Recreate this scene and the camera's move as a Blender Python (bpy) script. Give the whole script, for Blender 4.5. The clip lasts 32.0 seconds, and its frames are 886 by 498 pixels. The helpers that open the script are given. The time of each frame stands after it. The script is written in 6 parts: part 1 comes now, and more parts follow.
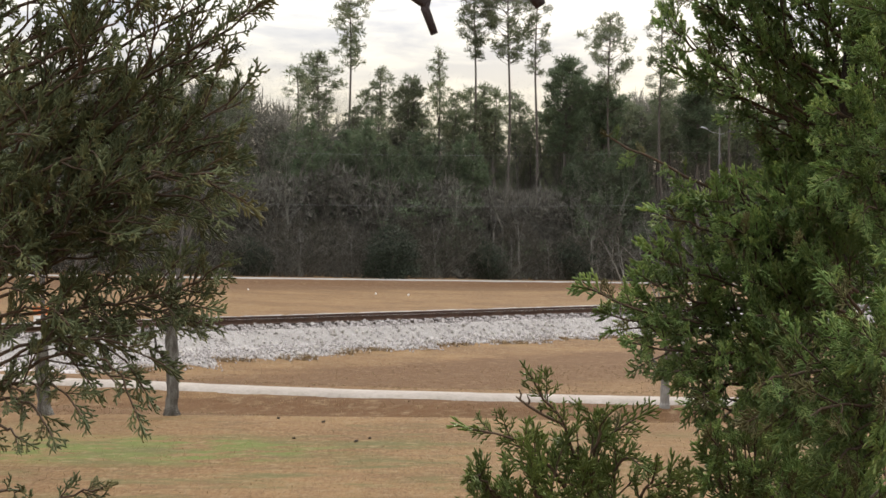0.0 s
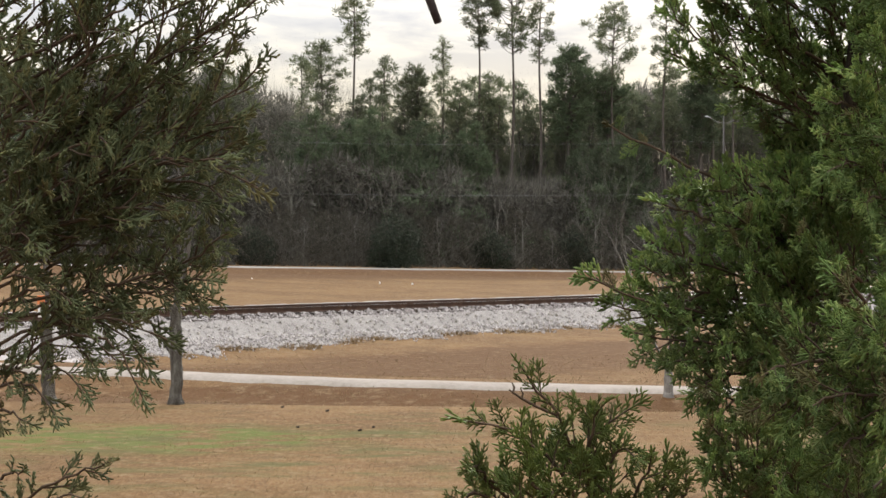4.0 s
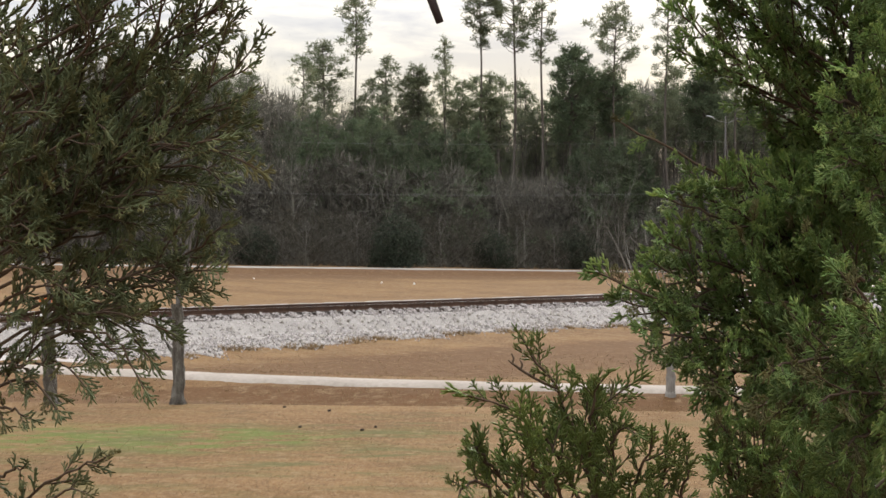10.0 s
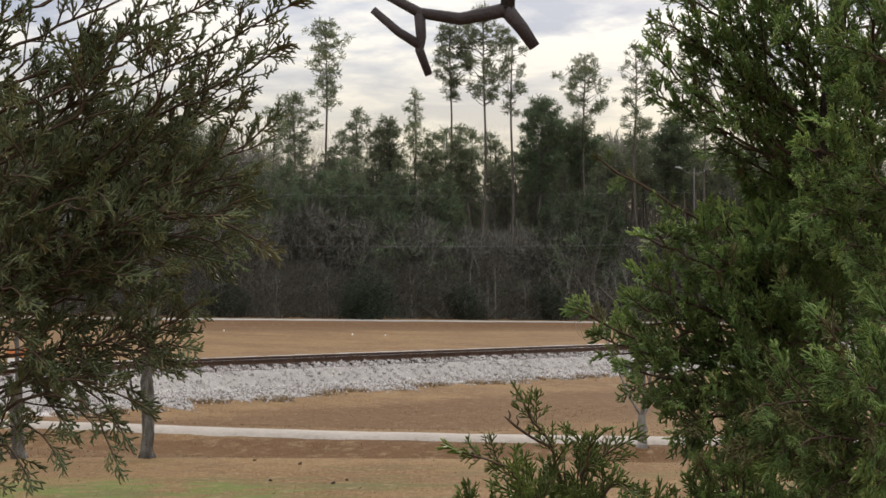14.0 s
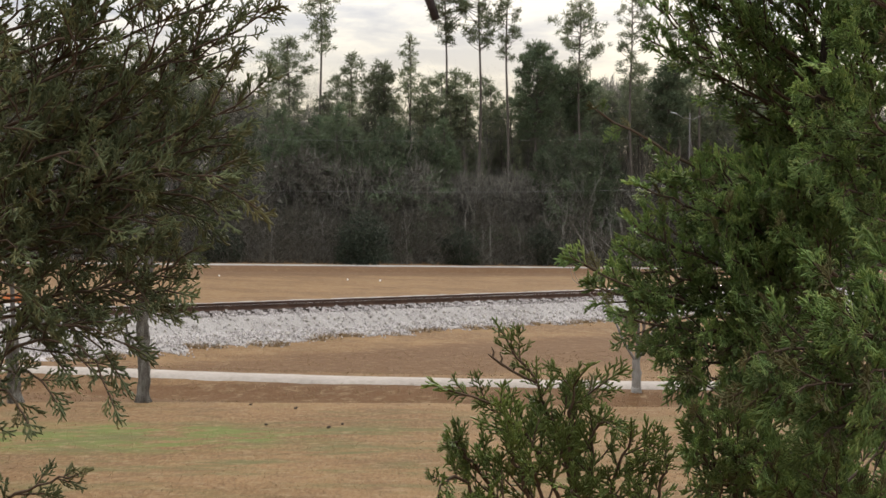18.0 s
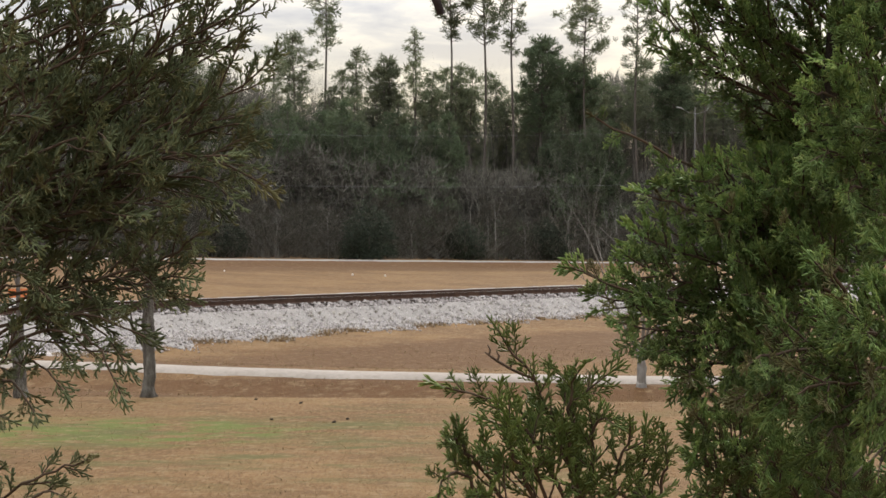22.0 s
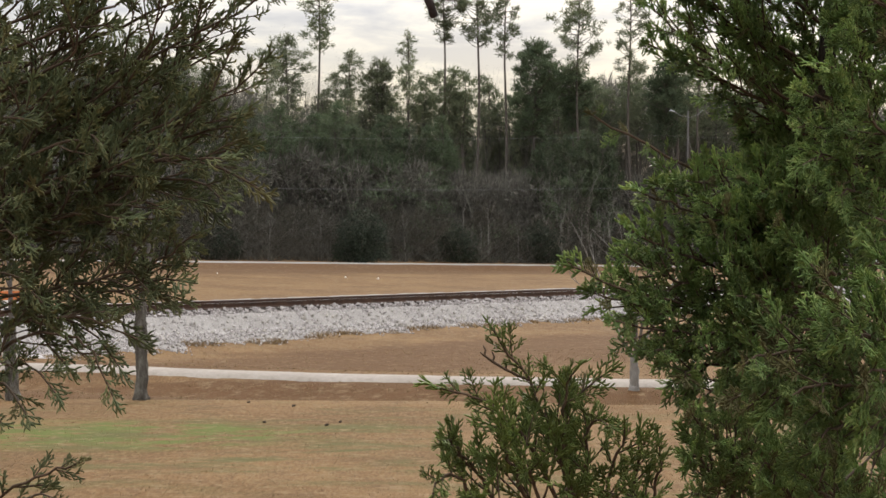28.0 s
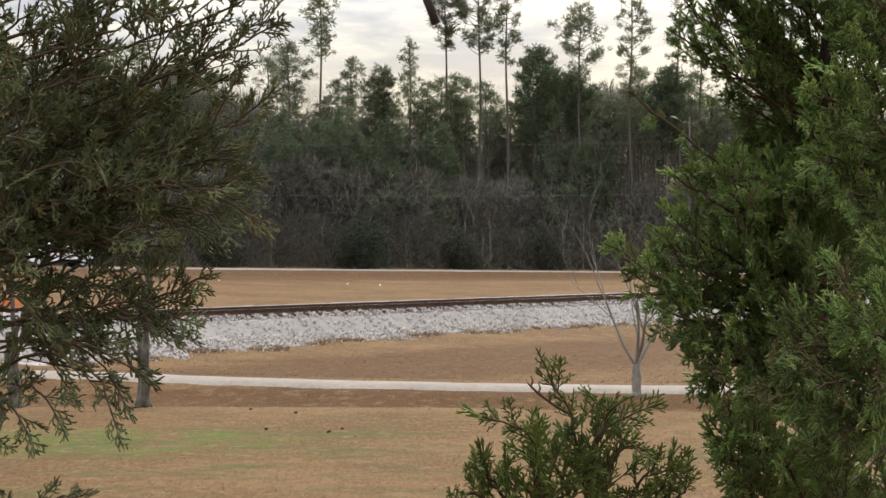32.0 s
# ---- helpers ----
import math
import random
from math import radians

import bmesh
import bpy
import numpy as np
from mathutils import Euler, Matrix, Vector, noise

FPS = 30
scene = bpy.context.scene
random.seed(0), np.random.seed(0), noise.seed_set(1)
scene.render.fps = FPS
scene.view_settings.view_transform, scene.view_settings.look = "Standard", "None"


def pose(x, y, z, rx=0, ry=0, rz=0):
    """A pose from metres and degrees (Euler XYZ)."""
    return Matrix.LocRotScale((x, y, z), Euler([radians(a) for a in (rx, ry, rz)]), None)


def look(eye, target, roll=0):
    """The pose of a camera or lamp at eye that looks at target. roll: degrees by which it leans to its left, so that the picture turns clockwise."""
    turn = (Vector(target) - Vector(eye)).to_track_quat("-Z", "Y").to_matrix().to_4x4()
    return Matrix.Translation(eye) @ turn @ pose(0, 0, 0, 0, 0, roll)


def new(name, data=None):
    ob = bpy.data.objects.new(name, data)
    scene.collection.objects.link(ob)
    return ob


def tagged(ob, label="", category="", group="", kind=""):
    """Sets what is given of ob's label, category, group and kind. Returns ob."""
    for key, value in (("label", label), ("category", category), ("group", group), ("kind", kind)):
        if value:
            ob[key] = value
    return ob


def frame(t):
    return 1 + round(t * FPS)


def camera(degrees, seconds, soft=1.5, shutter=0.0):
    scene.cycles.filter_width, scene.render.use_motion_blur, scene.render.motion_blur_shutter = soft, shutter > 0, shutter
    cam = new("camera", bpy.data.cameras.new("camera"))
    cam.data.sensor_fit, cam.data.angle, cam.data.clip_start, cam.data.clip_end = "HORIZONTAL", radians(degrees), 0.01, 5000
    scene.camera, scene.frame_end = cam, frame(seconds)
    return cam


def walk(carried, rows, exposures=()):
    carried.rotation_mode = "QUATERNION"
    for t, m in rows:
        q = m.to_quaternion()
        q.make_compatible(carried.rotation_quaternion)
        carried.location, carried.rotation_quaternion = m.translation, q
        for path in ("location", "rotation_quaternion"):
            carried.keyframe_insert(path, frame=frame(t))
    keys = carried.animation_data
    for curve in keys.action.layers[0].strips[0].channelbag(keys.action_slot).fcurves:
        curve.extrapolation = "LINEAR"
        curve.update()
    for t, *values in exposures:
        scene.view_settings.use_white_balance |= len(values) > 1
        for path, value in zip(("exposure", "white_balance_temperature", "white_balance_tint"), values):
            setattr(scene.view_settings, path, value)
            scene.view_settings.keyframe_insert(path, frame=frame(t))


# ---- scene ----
LENS = 35.0
FOCAL = 2486.0  # focal length in the units of the path's first two columns
EYE_Z = 3.4
cam = camera(LENS, 32.0, soft=1.6)

# seconds, how far the distance slides right and down, lean in degrees, side step in metres
PATH = (
    (0.0, 41.7, 34.3, 0.20, 0.0100),
    (0.5, 41.7, 28.3, 0.22, 0.0100),
    (1.0, 43.2, 26.4, 0.20, 0.0100),
    (1.5, 44.6, 25.2, 0.21, 0.0100),
    (2.0, 46.5, 22.0, 0.25, 0.0100),
    (2.5, 48.0, 19.4, 0.23, 0.0100),
    (3.0, 48.0, 17.7, 0.23, 0.0100),
    (3.5, 48.2, 14.9, 0.22, 0.0100),
    (5.5, 49.2, 18.1, 0.19, 0.0100),
    (6.0, 48.8, 18.7, 0.14, 0.0100),
    (6.5, 48.0, 17.2, 0.21, 0.0100),
    (7.0, 47.8, 18.3, 0.14, 0.0100),
    (7.5, 47.9, 18.1, 0.18, 0.0100),
    (8.0, 48.0, 15.9, 0.25, 0.0100),
    (8.5, 49.2, 15.9, 0.23, 0.0100),
    (9.0, 50.6, 15.9, 0.18, 0.0100),
    (9.5, 50.6, 14.2, 0.15, 0.0100),
    (10.0, 51.7, 14.8, 0.16, 0.0100),
    (10.5, 52.4, 18.3, 0.16, 0.0100),
    (11.0, 53.2, 20.1, 0.12, 0.0100),
    (11.5, 52.3, 18.5, 0.17, 0.0100),
    (12.0, 51.1, 17.6, 0.17, 0.0100),
    (12.5, 50.8, 22.1, 0.22, 0.0100),
    (13.0, 41.6, 47.9, 0.23, 0.0080),
    (13.5, 20.5, 136.6, 0.02, 0.0060),
    (14.0, 0.0, 105.7, -0.02, 0.0040),
    (14.5, -22.7, 59.8, 0.06, 0.0020),
    (16.5, -7.6, 33.7, 0.01, 0.0000),
    (17.0, -7.7, 28.0, 0.09, 0.0000),
    (17.5, -8.9, 18.3, 0.09, 0.0000),
    (18.0, -9.0, 9.1, 0.02, 0.0000),
    (18.5, -9.0, 6.2, 0.03, 0.0000),
    (19.0, -8.3, 0.5, 0.05, 0.0000),
    (19.5, -7.6, -1.7, 0.06, 0.0000),
    (20.0, -6.3, -1.5, 0.00, 0.0000),
    (20.5, -4.7, 2.5, 0.10, 0.0000),
    (21.0, -2.8, 3.3, 0.05, 0.0000),
    (21.5, -0.3, 1.5, -0.03, 0.0000),
    (22.0, 0.0, 0.0, 0.00, 0.0000),
    (22.5, -0.1, -1.5, -0.02, 0.0000),
    (23.0, -3.0, 1.6, 0.01, 0.0000),
    (23.5, -9.1, 12.6, 0.06, 0.0000),
    (24.0, -10.6, 16.6, 0.12, 0.0000),
    (24.5, -9.8, 16.6, 0.11, 0.0000),
    (25.0, -9.5, 12.1, -0.00, 0.0000),
    (25.5, -10.0, 6.2, 0.03, 0.0000),
    (27.5, -12.3, 4.4, 0.07, 0.0000),
    (28.0, -12.3, 5.2, 0.09, 0.0000),
    (28.5, -12.6, 4.4, 0.09, 0.0000),
    (29.0, -15.2, 3.7, 0.13, 0.0000),
    (29.5, -15.4, 5.4, 0.09, 0.0000),
    (30.0, -14.1, 10.2, 0.03, 0.0000),
    (30.5, -12.7, 11.4, 0.02, 0.0000),
    (31.0, -12.4, 11.9, 0.06, 0.0000),
    (31.5, -10.8, 13.8, -0.02, 0.0000),
    (32.0, -9.1, 16.7, -0.02, 0.0000),
)


def aim(dx, dy, lean, step):
    tilt = -1.152 + math.degrees(math.atan(dy / FOCAL))
    turn = math.degrees(math.atan(dx / FOCAL))
    return pose(step, 0, EYE_Z, 90 + tilt, 0, turn) @ pose(0, 0, 0, 0, 0, lean)


walk(cam, [(t, aim(dx, dy, lean, step)) for t, dx, dy, lean, step in PATH],
     ((0.0, 0.51, 6780, 10), (12.8, 0.51, 6780, 10), (13.5, 0.52, 6780, 10), (14.0, 0.20, 6780, 10), (14.6, 0.20, 6780, 10), (17.0, 0.38, 6780, 10), (32.0, 0.38, 6780, 10)))

# ---- light ----
scene.view_settings.exposure = 0.35
world = bpy.data.worlds.new("overcast_sky")
scene.world = world
world.use_nodes = True
wt = world.node_tree
for n in list(wt.nodes):
    wt.nodes.remove(n)


def wnode(kind, **props):
    n = wt.nodes.new(kind)
    for key, value in props.items():
        if key == "inputs":
            for k, v in value.items():
                n.inputs[k].default_value = v
    return n


SUN_EL, SUN_AZ = 24.0, 14.0   # degrees above the horizon, degrees east of the view
sky = wt.nodes.new("ShaderNodeTexSky")
sky.sky_type = "NISHITA"
sky.sun_disc = False
sky.sun_elevation = radians(SUN_EL)
sky.sun_rotation = radians(SUN_AZ)
clear = wnode("ShaderNodeBackground", inputs={"Strength": 0.1})
wt.links.new(sky.outputs[0], clear.inputs["Color"])
tc = wt.nodes.new("ShaderNodeTexCoord")
sep = wt.nodes.new("ShaderNodeSeparateXYZ")
wt.links.new(tc.outputs["Generated"], sep.inputs[0])
# cloud deck: directions projected on a plane overhead
zz = wt.nodes.new("ShaderNodeMath"); zz.operation = "MAXIMUM"; zz.inputs[1].default_value = 0.0
wt.links.new(sep.outputs[2], zz.inputs[0])
za = wt.nodes.new("ShaderNodeMath"); za.operation = "ADD"; za.inputs[1].default_value = 0.10
wt.links.new(zz.outputs[0], za.inputs[0])
dv = wt.nodes.new("ShaderNodeVectorMath"); dv.operation = "DIVIDE"
wt.links.new(tc.outputs["Generated"], dv.inputs[0])
cz = wt.nodes.new("ShaderNodeCombineXYZ")
for i in range(3):
    wt.links.new(za.outputs[0], cz.inputs[i])
wt.links.new(cz.outputs[0], dv.inputs[1])
cn = wnode("ShaderNodeTexNoise", inputs={"Scale": 2.3, "Detail": 7.0, "Roughness": 0.55, "Distortion": 0.3})
wt.links.new(dv.outputs[0], cn.inputs["Vector"])
ramp = wt.nodes.new("ShaderNodeValToRGB")
ramp.color_ramp.elements[0].position, ramp.color_ramp.elements[0].color = 0.40, (0.50, 0.55, 0.68, 1)
ramp.color_ramp.elements[1].position, ramp.color_ramp.elements[1].color = 0.57, (1.04, 1.02, 0.98, 1)
e = ramp.color_ramp.elements.new(0.49)
e.color = (0.72, 0.75, 0.82, 1)
wt.links.new(cn.outputs[0], ramp.inputs[0])
# brighter, warmer low sky
low = wt.nodes.new("ShaderNodeMapRange")
low.inputs["From Min"].default_value, low.inputs["From Max"].default_value = 0.17, 0.07
wt.links.new(sep.outputs[2], low.inputs["Value"])
warm = wt.nodes.new("ShaderNodeMix"); warm.data_type = "RGBA"
warm.inputs["B"].default_value = (1.07, 0.96, 0.73, 1)
lf = wt.nodes.new("ShaderNodeMath"); lf.operation = "MULTIPLY"; lf.inputs[1].default_value = 0.75
wt.links.new(low.outputs[0], lf.inputs[0])
wt.links.new(lf.outputs[0], warm.inputs["Factor"])
wt.links.new(ramp.outputs[0], warm.inputs["A"])
cloud = wnode("ShaderNodeBackground", inputs={"Strength": 0.95})
over = wt.nodes.new("ShaderNodeMath"); over.operation = "MULTIPLY_ADD"    # an overcast sky is brightest overhead
over.inputs[1].default_value, over.inputs[2].default_value = 2.05, 0.46
wt.links.new(zz.outputs[0], over.inputs[0])
wt.links.new(over.outputs[0], cloud.inputs["Strength"])
wt.links.new(warm.outputs["Result"], cloud.inputs["Color"])
mixs = wt.nodes.new("ShaderNodeMixShader"); mixs.inputs[0].default_value = 0.92
wt.links.new(clear.outputs[0], mixs.inputs[1])
wt.links.new(cloud.outputs[0], mixs.inputs[2])
wo = wt.nodes.new("ShaderNodeOutputWorld")
wt.links.new(mixs.outputs[0], wo.inputs[0])

sun = new("sun", bpy.data.lights.new("sun", "SUN"))
sun.data.energy, sun.data.angle, sun.data.color = 1.2, radians(14), (1.0, 0.95, 0.87)
az, el = radians(SUN_AZ), radians(SUN_EL)
sun.matrix_world = look((0, 0, 60), (-math.sin(az) * math.cos(el) * 50, -math.cos(az) * math.cos(el) * 50, 60 - math.sin(el) * 50))


# ---- materials ----
def material(name, colours, scale=8.0, rough=0.8, bump=0.3, bump_scale=None, metal=0.0, stretch=(1, 1, 1), per_object=0.0,
             fine=0.35, islands=False, spec=0.3, leafy=0.0):
    """Procedural surface: a noise at two scales runs through the colours, with relief; per_object varies brightness by object."""
    m = bpy.data.materials.new(name)
    m.use_nodes = True
    t = m.node_tree
    bsdf = t.nodes["Principled BSDF"]
    bsdf.inputs["Roughness"].default_value = rough
    bsdf.inputs["Metallic"].default_value = metal
    bsdf.inputs["Specular IOR Level"].default_value = spec
    co = t.nodes.new("ShaderNodeTexCoord")
    mp = t.nodes.new("ShaderNodeMapping")
    mp.inputs["Scale"].default_value = stretch
    t.links.new(co.outputs["Object"], mp.inputs[0])
    a = t.nodes.new("ShaderNodeTexNoise")
    a.inputs["Scale"].default_value, a.inputs["Detail"].default_value = scale, 5.0
    b = t.nodes.new("ShaderNodeTexNoise")
    b.inputs["Scale"].default_value, b.inputs["Detail"].default_value = scale * 9.0, 3.0
    for n in (a, b):
        t.links.new(mp.outputs[0], n.inputs["Vector"])
    mx = t.nodes.new("ShaderNodeMix")
    mx.inputs["Factor"].default_value = fine
    t.links.new(a.outputs[0], mx.inputs["A"])
    t.links.new(b.outputs[0], mx.inputs["B"])
    value = mx.outputs["Result"]
    if islands:
        gi = t.nodes.new("ShaderNodeNewGeometry")
        mi = t.nodes.new("ShaderNodeMix")
        mi.inputs["Factor"].default_value = 0.45
        t.links.new(value, mi.inputs["A"])
        t.links.new(gi.outputs["Random Per Island"], mi.inputs["B"])
        value = mi.outputs["Result"]
    cr = t.nodes.new("ShaderNodeValToRGB")
    el_ = cr.color_ramp.elements
    el_[0].position, el_[1].position = 0.3, 0.7
    el_[0].color, el_[1].color = (*colours[0], 1), (*colours[-1], 1)
    for i, c in enumerate(colours[1:-1], 1):
        el_.new(0.3 + 0.4 * i / (len(colours) - 1)).color = (*c, 1)
    t.links.new(value, cr.inputs[0])
    out = cr.outputs[0]
    if per_object:
        oi = t.nodes.new("ShaderNodeObjectInfo")
        hv = t.nodes.new("ShaderNodeHueSaturation")
        mr = t.nodes.new("ShaderNodeMapRange")
        mr.inputs["To Min"].default_value, mr.inputs["To Max"].default_value = 1 - per_object, 1 + per_object
        t.links.new(oi.outputs["Random"], mr.inputs["Value"])
        t.links.new(mr.outputs[0], hv.inputs["Value"])
        t.links.new(out, hv.inputs["Color"])
        out = hv.outputs[0]
    t.links.new(out, bsdf.inputs["Base Color"])
    if leafy:
        tr_ = t.nodes.new("ShaderNodeBsdfTranslucent")
        ms = t.nodes.new("ShaderNodeMixShader")
        ms.inputs[0].default_value = leafy
        t.links.new(out, tr_.inputs["Color"])
        t.links.new(bsdf.outputs[0], ms.inputs[1])
        t.links.new(tr_.outputs[0], ms.inputs[2])
        t.links.new(ms.outputs[0], t.nodes["Material Output"].inputs["Surface"])
    if bump:
        bp = t.nodes.new("ShaderNodeBump")
        bp.inputs["Strength"].default_value = bump
        bp.inputs["Distance"].default_value = 0.02 if bump_scale is None else bump_scale
        t.links.new(b.outputs[0], bp.inputs["Height"])
        t.links.new(bp.outputs[0], bsdf.inputs["Normal"])
    return m


M_BARK_GREY = material("grey_bark", [(0.030, 0.025, 0.020), (0.115, 0.103, 0.086), (0.260, 0.255, 0.225)], 3.2, 0.9, 1.0, 0.06, stretch=(3, 3, 0.9), fine=0.22)
M_BARK_PALE = material("pale_bark", [(0.124, 0.112, 0.099), (0.198, 0.186, 0.167), (0.279, 0.260, 0.236)], 1.5, 0.9, 0.6, stretch=(3, 3, 0.8))
M_BARK_PINE = material("pine_bark", [(0.048, 0.041, 0.035), (0.100, 0.086, 0.074), (0.155, 0.132, 0.114)], 3, 0.9, 0.5, stretch=(3, 3, 0.7))
M_TWIG_BROWN = material("cedar_bark", [(0.040, 0.028, 0.018), (0.075, 0.050, 0.032), (0.120, 0.080, 0.052)], 90, 0.85, 0.5, 0.001)
M_CEDAR_TRUNK = material("shaggy_cedar_trunk", [(0.022, 0.017, 0.013), (0.050, 0.038, 0.029), (0.090, 0.068, 0.050)], 30, 0.9, 0.9, 0.004, stretch=(4, 4, 0.5))
M_DEAD_TWIG = material("dead_twig", [(0.025, 0.020, 0.022), (0.055, 0.043, 0.043)], 120, 0.8, 0.5, 0.001)
# the left cedar's backlit shade is put into this darker copy of the foliage
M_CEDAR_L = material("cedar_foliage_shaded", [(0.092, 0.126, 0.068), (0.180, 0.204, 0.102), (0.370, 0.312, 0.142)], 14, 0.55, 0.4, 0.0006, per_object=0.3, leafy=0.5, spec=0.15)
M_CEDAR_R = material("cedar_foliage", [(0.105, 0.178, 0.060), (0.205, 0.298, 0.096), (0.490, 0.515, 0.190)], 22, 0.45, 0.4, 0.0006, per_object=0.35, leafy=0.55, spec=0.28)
M_CEDAR_F = material("young_cedar_foliage", [(0.102, 0.148, 0.044), (0.174, 0.232, 0.066), (0.350, 0.362, 0.115)], 14, 0.45, 0.4, 0.0006, per_object=0.3, leafy=0.5, spec=0.28)
M_CEDAR_TIP = material("cedar_winter_tips", [(0.115, 0.108, 0.052), (0.180, 0.170, 0.078), (0.270, 0.250, 0.115)], 14, 0.6, 0.4, 0.0006, per_object=0.3, leafy=0.45, spec=0.15)
M_LIMB = material("young_limb_bark", [(0.060, 0.053, 0.047), (0.105, 0.095, 0.086), (0.160, 0.147, 0.134)], 3, 0.9, 0.5, stretch=(3, 3, 0.8))
# needle, evergreen and hardwood colours are lightened to paint in distant haze
M_NEEDLE = material("pine_needles", [(0.098, 0.118, 0.076), (0.158, 0.182, 0.108), (0.225, 0.230, 0.140)], 0.6, 0.7, 0, per_object=0.25, leafy=0.45)
M_YOUNG = material("young_pine_needles", [(0.050, 0.073, 0.043), (0.079, 0.107, 0.059), (0.116, 0.142, 0.078)], 0.7, 0.7, 0, per_object=0.25, leafy=0.45)
M_DARKLEAF = material("evergreen_leaves", [(0.056, 0.079, 0.050), (0.092, 0.121, 0.070), (0.126, 0.157, 0.092)], 0.8, 0.75, 0, per_object=0.2, leafy=0.35, spec=0.15)
M_BUSH = material("dark_bush_leaves", [(0.018, 0.026, 0.017), (0.033, 0.044, 0.026), (0.053, 0.066, 0.040)], 0.8, 0.6, 0, islands=True, leafy=0.2)
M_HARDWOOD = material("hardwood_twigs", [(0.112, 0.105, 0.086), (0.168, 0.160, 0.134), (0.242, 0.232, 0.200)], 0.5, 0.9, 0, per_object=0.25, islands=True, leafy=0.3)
# darker copy of the hardwood twigs, with the wood's shade in its colour
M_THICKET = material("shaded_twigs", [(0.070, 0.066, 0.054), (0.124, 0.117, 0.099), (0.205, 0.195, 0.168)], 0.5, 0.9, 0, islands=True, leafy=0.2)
# shade at the foot of the woods is put into this dark brown-grey
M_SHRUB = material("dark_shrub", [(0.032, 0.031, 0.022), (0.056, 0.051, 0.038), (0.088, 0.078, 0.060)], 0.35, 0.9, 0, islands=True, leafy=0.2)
M_RAILHEAD = material("worn_rail_head", [(0.34, 0.33, 0.32), (0.48, 0.47, 0.46)], 5, 0.32, 0.1, 0.001, metal=0.8)
M_RUST = material("rusty_rail", [(0.035, 0.020, 0.013), (0.070, 0.038, 0.025), (0.112, 0.066, 0.042)], 5, 0.75, 0.4, 0.004)
M_TIE = material("creosoted_tie", [(0.025, 0.02, 0.018), (0.06, 0.048, 0.04), (0.10, 0.085, 0.07)], 6, 0.9, 0.7, 0.01, per_object=0.3, stretch=(1, 6, 6))
M_BED = material("ballast_bed", [(0.225, 0.207, 0.188), (0.305, 0.284, 0.262), (0.385, 0.362, 0.338)], 2.5, 0.9, 0.8, 0.03, fine=0.6)
M_BALLAST = material("ballast_stone", [(0.255, 0.232, 0.220), (0.360, 0.330, 0.315), (0.500, 0.464, 0.445)], 4, 0.9, 0.8, 0.03, islands=True, fine=0.5)
M_STONE = material("single_stone", [(0.258, 0.234, 0.206), (0.361, 0.335, 0.301), (0.456, 0.430, 0.391)], 6, 0.9, 0.6, 0.01, per_object=0.25)
M_GRAVEL = material("pale_gravel", [(0.227, 0.195, 0.164), (0.298, 0.261, 0.223), (0.362, 0.320, 0.278)], 1.2, 0.95, 0.6, 0.02, fine=0.5)
M_CONCRETE = material("pale_pavement", [(0.216, 0.200, 0.184), (0.272, 0.256, 0.236), (0.328, 0.308, 0.284)], 0.5, 0.9, 0.3, 0.01)
M_PAINT = material("white_car_paint", [(0.76, 0.79, 0.84), (0.82, 0.85, 0.89)], 1.5, 0.25, 0, spec=0.5)
M_GLASS = material("dark_glass", [(0.02, 0.025, 0.03), (0.03, 0.035, 0.04)], 2, 0.08, 0, spec=0.6)
M_BLACK = material("black_plastic", [(0.012, 0.012, 0.014), (0.03, 0.03, 0.032)], 6, 0.5, 0.2, 0.003)
M_TYRE = material("tyre_rubber", [(0.015, 0.015, 0.015), (0.03, 0.03, 0.03)], 8, 0.9, 0.3, 0.005)
M_STEEL = material("galvanised_steel", [(0.252, 0.258, 0.270), (0.348, 0.354, 0.360)], 5, 0.45, 0.1, 0.002, metal=0.7)
M_RIM = material("silver_wheel", [(0.48, 0.48, 0.50), (0.60, 0.60, 0.62)], 5, 0.4, 0.1, 0.002, metal=0.3)
M_WIRE = material("weathered_wire", [(0.161, 0.161, 0.167), (0.211, 0.211, 0.217)], 3, 0.5, 0, metal=0.2)
M_WHITE = material("white_paint", [(0.70, 0.70, 0.68), (0.82, 0.81, 0.79)], 6, 0.5, 0.1, 0.002)
M_ORANGE = material("orange_paint", [(0.55, 0.16, 0.06), (0.70, 0.24, 0.09)], 8, 0.5, 0.1, 0.002)
M_RED = material("red_lens", [(0.10, 0.012, 0.012), (0.16, 0.02, 0.02)], 8, 0.3, 0)
M_POLE = material("weathered_pole", [(0.061, 0.055, 0.052), (0.099, 0.094, 0.088)], 2, 0.9, 0.4, 0.01, stretch=(4, 4, 0.6))
M_CLOD = material("dark_clod", [(0.035, 0.025, 0.02), (0.08, 0.06, 0.045)], 20, 0.95, 0.6, 0.01)
M_BLADE = material("dry_grass_blade", [(0.170, 0.111, 0.055), (0.238, 0.162, 0.085), (0.306, 0.230, 0.136)], 0.35, 0.9, 0, islands=True)


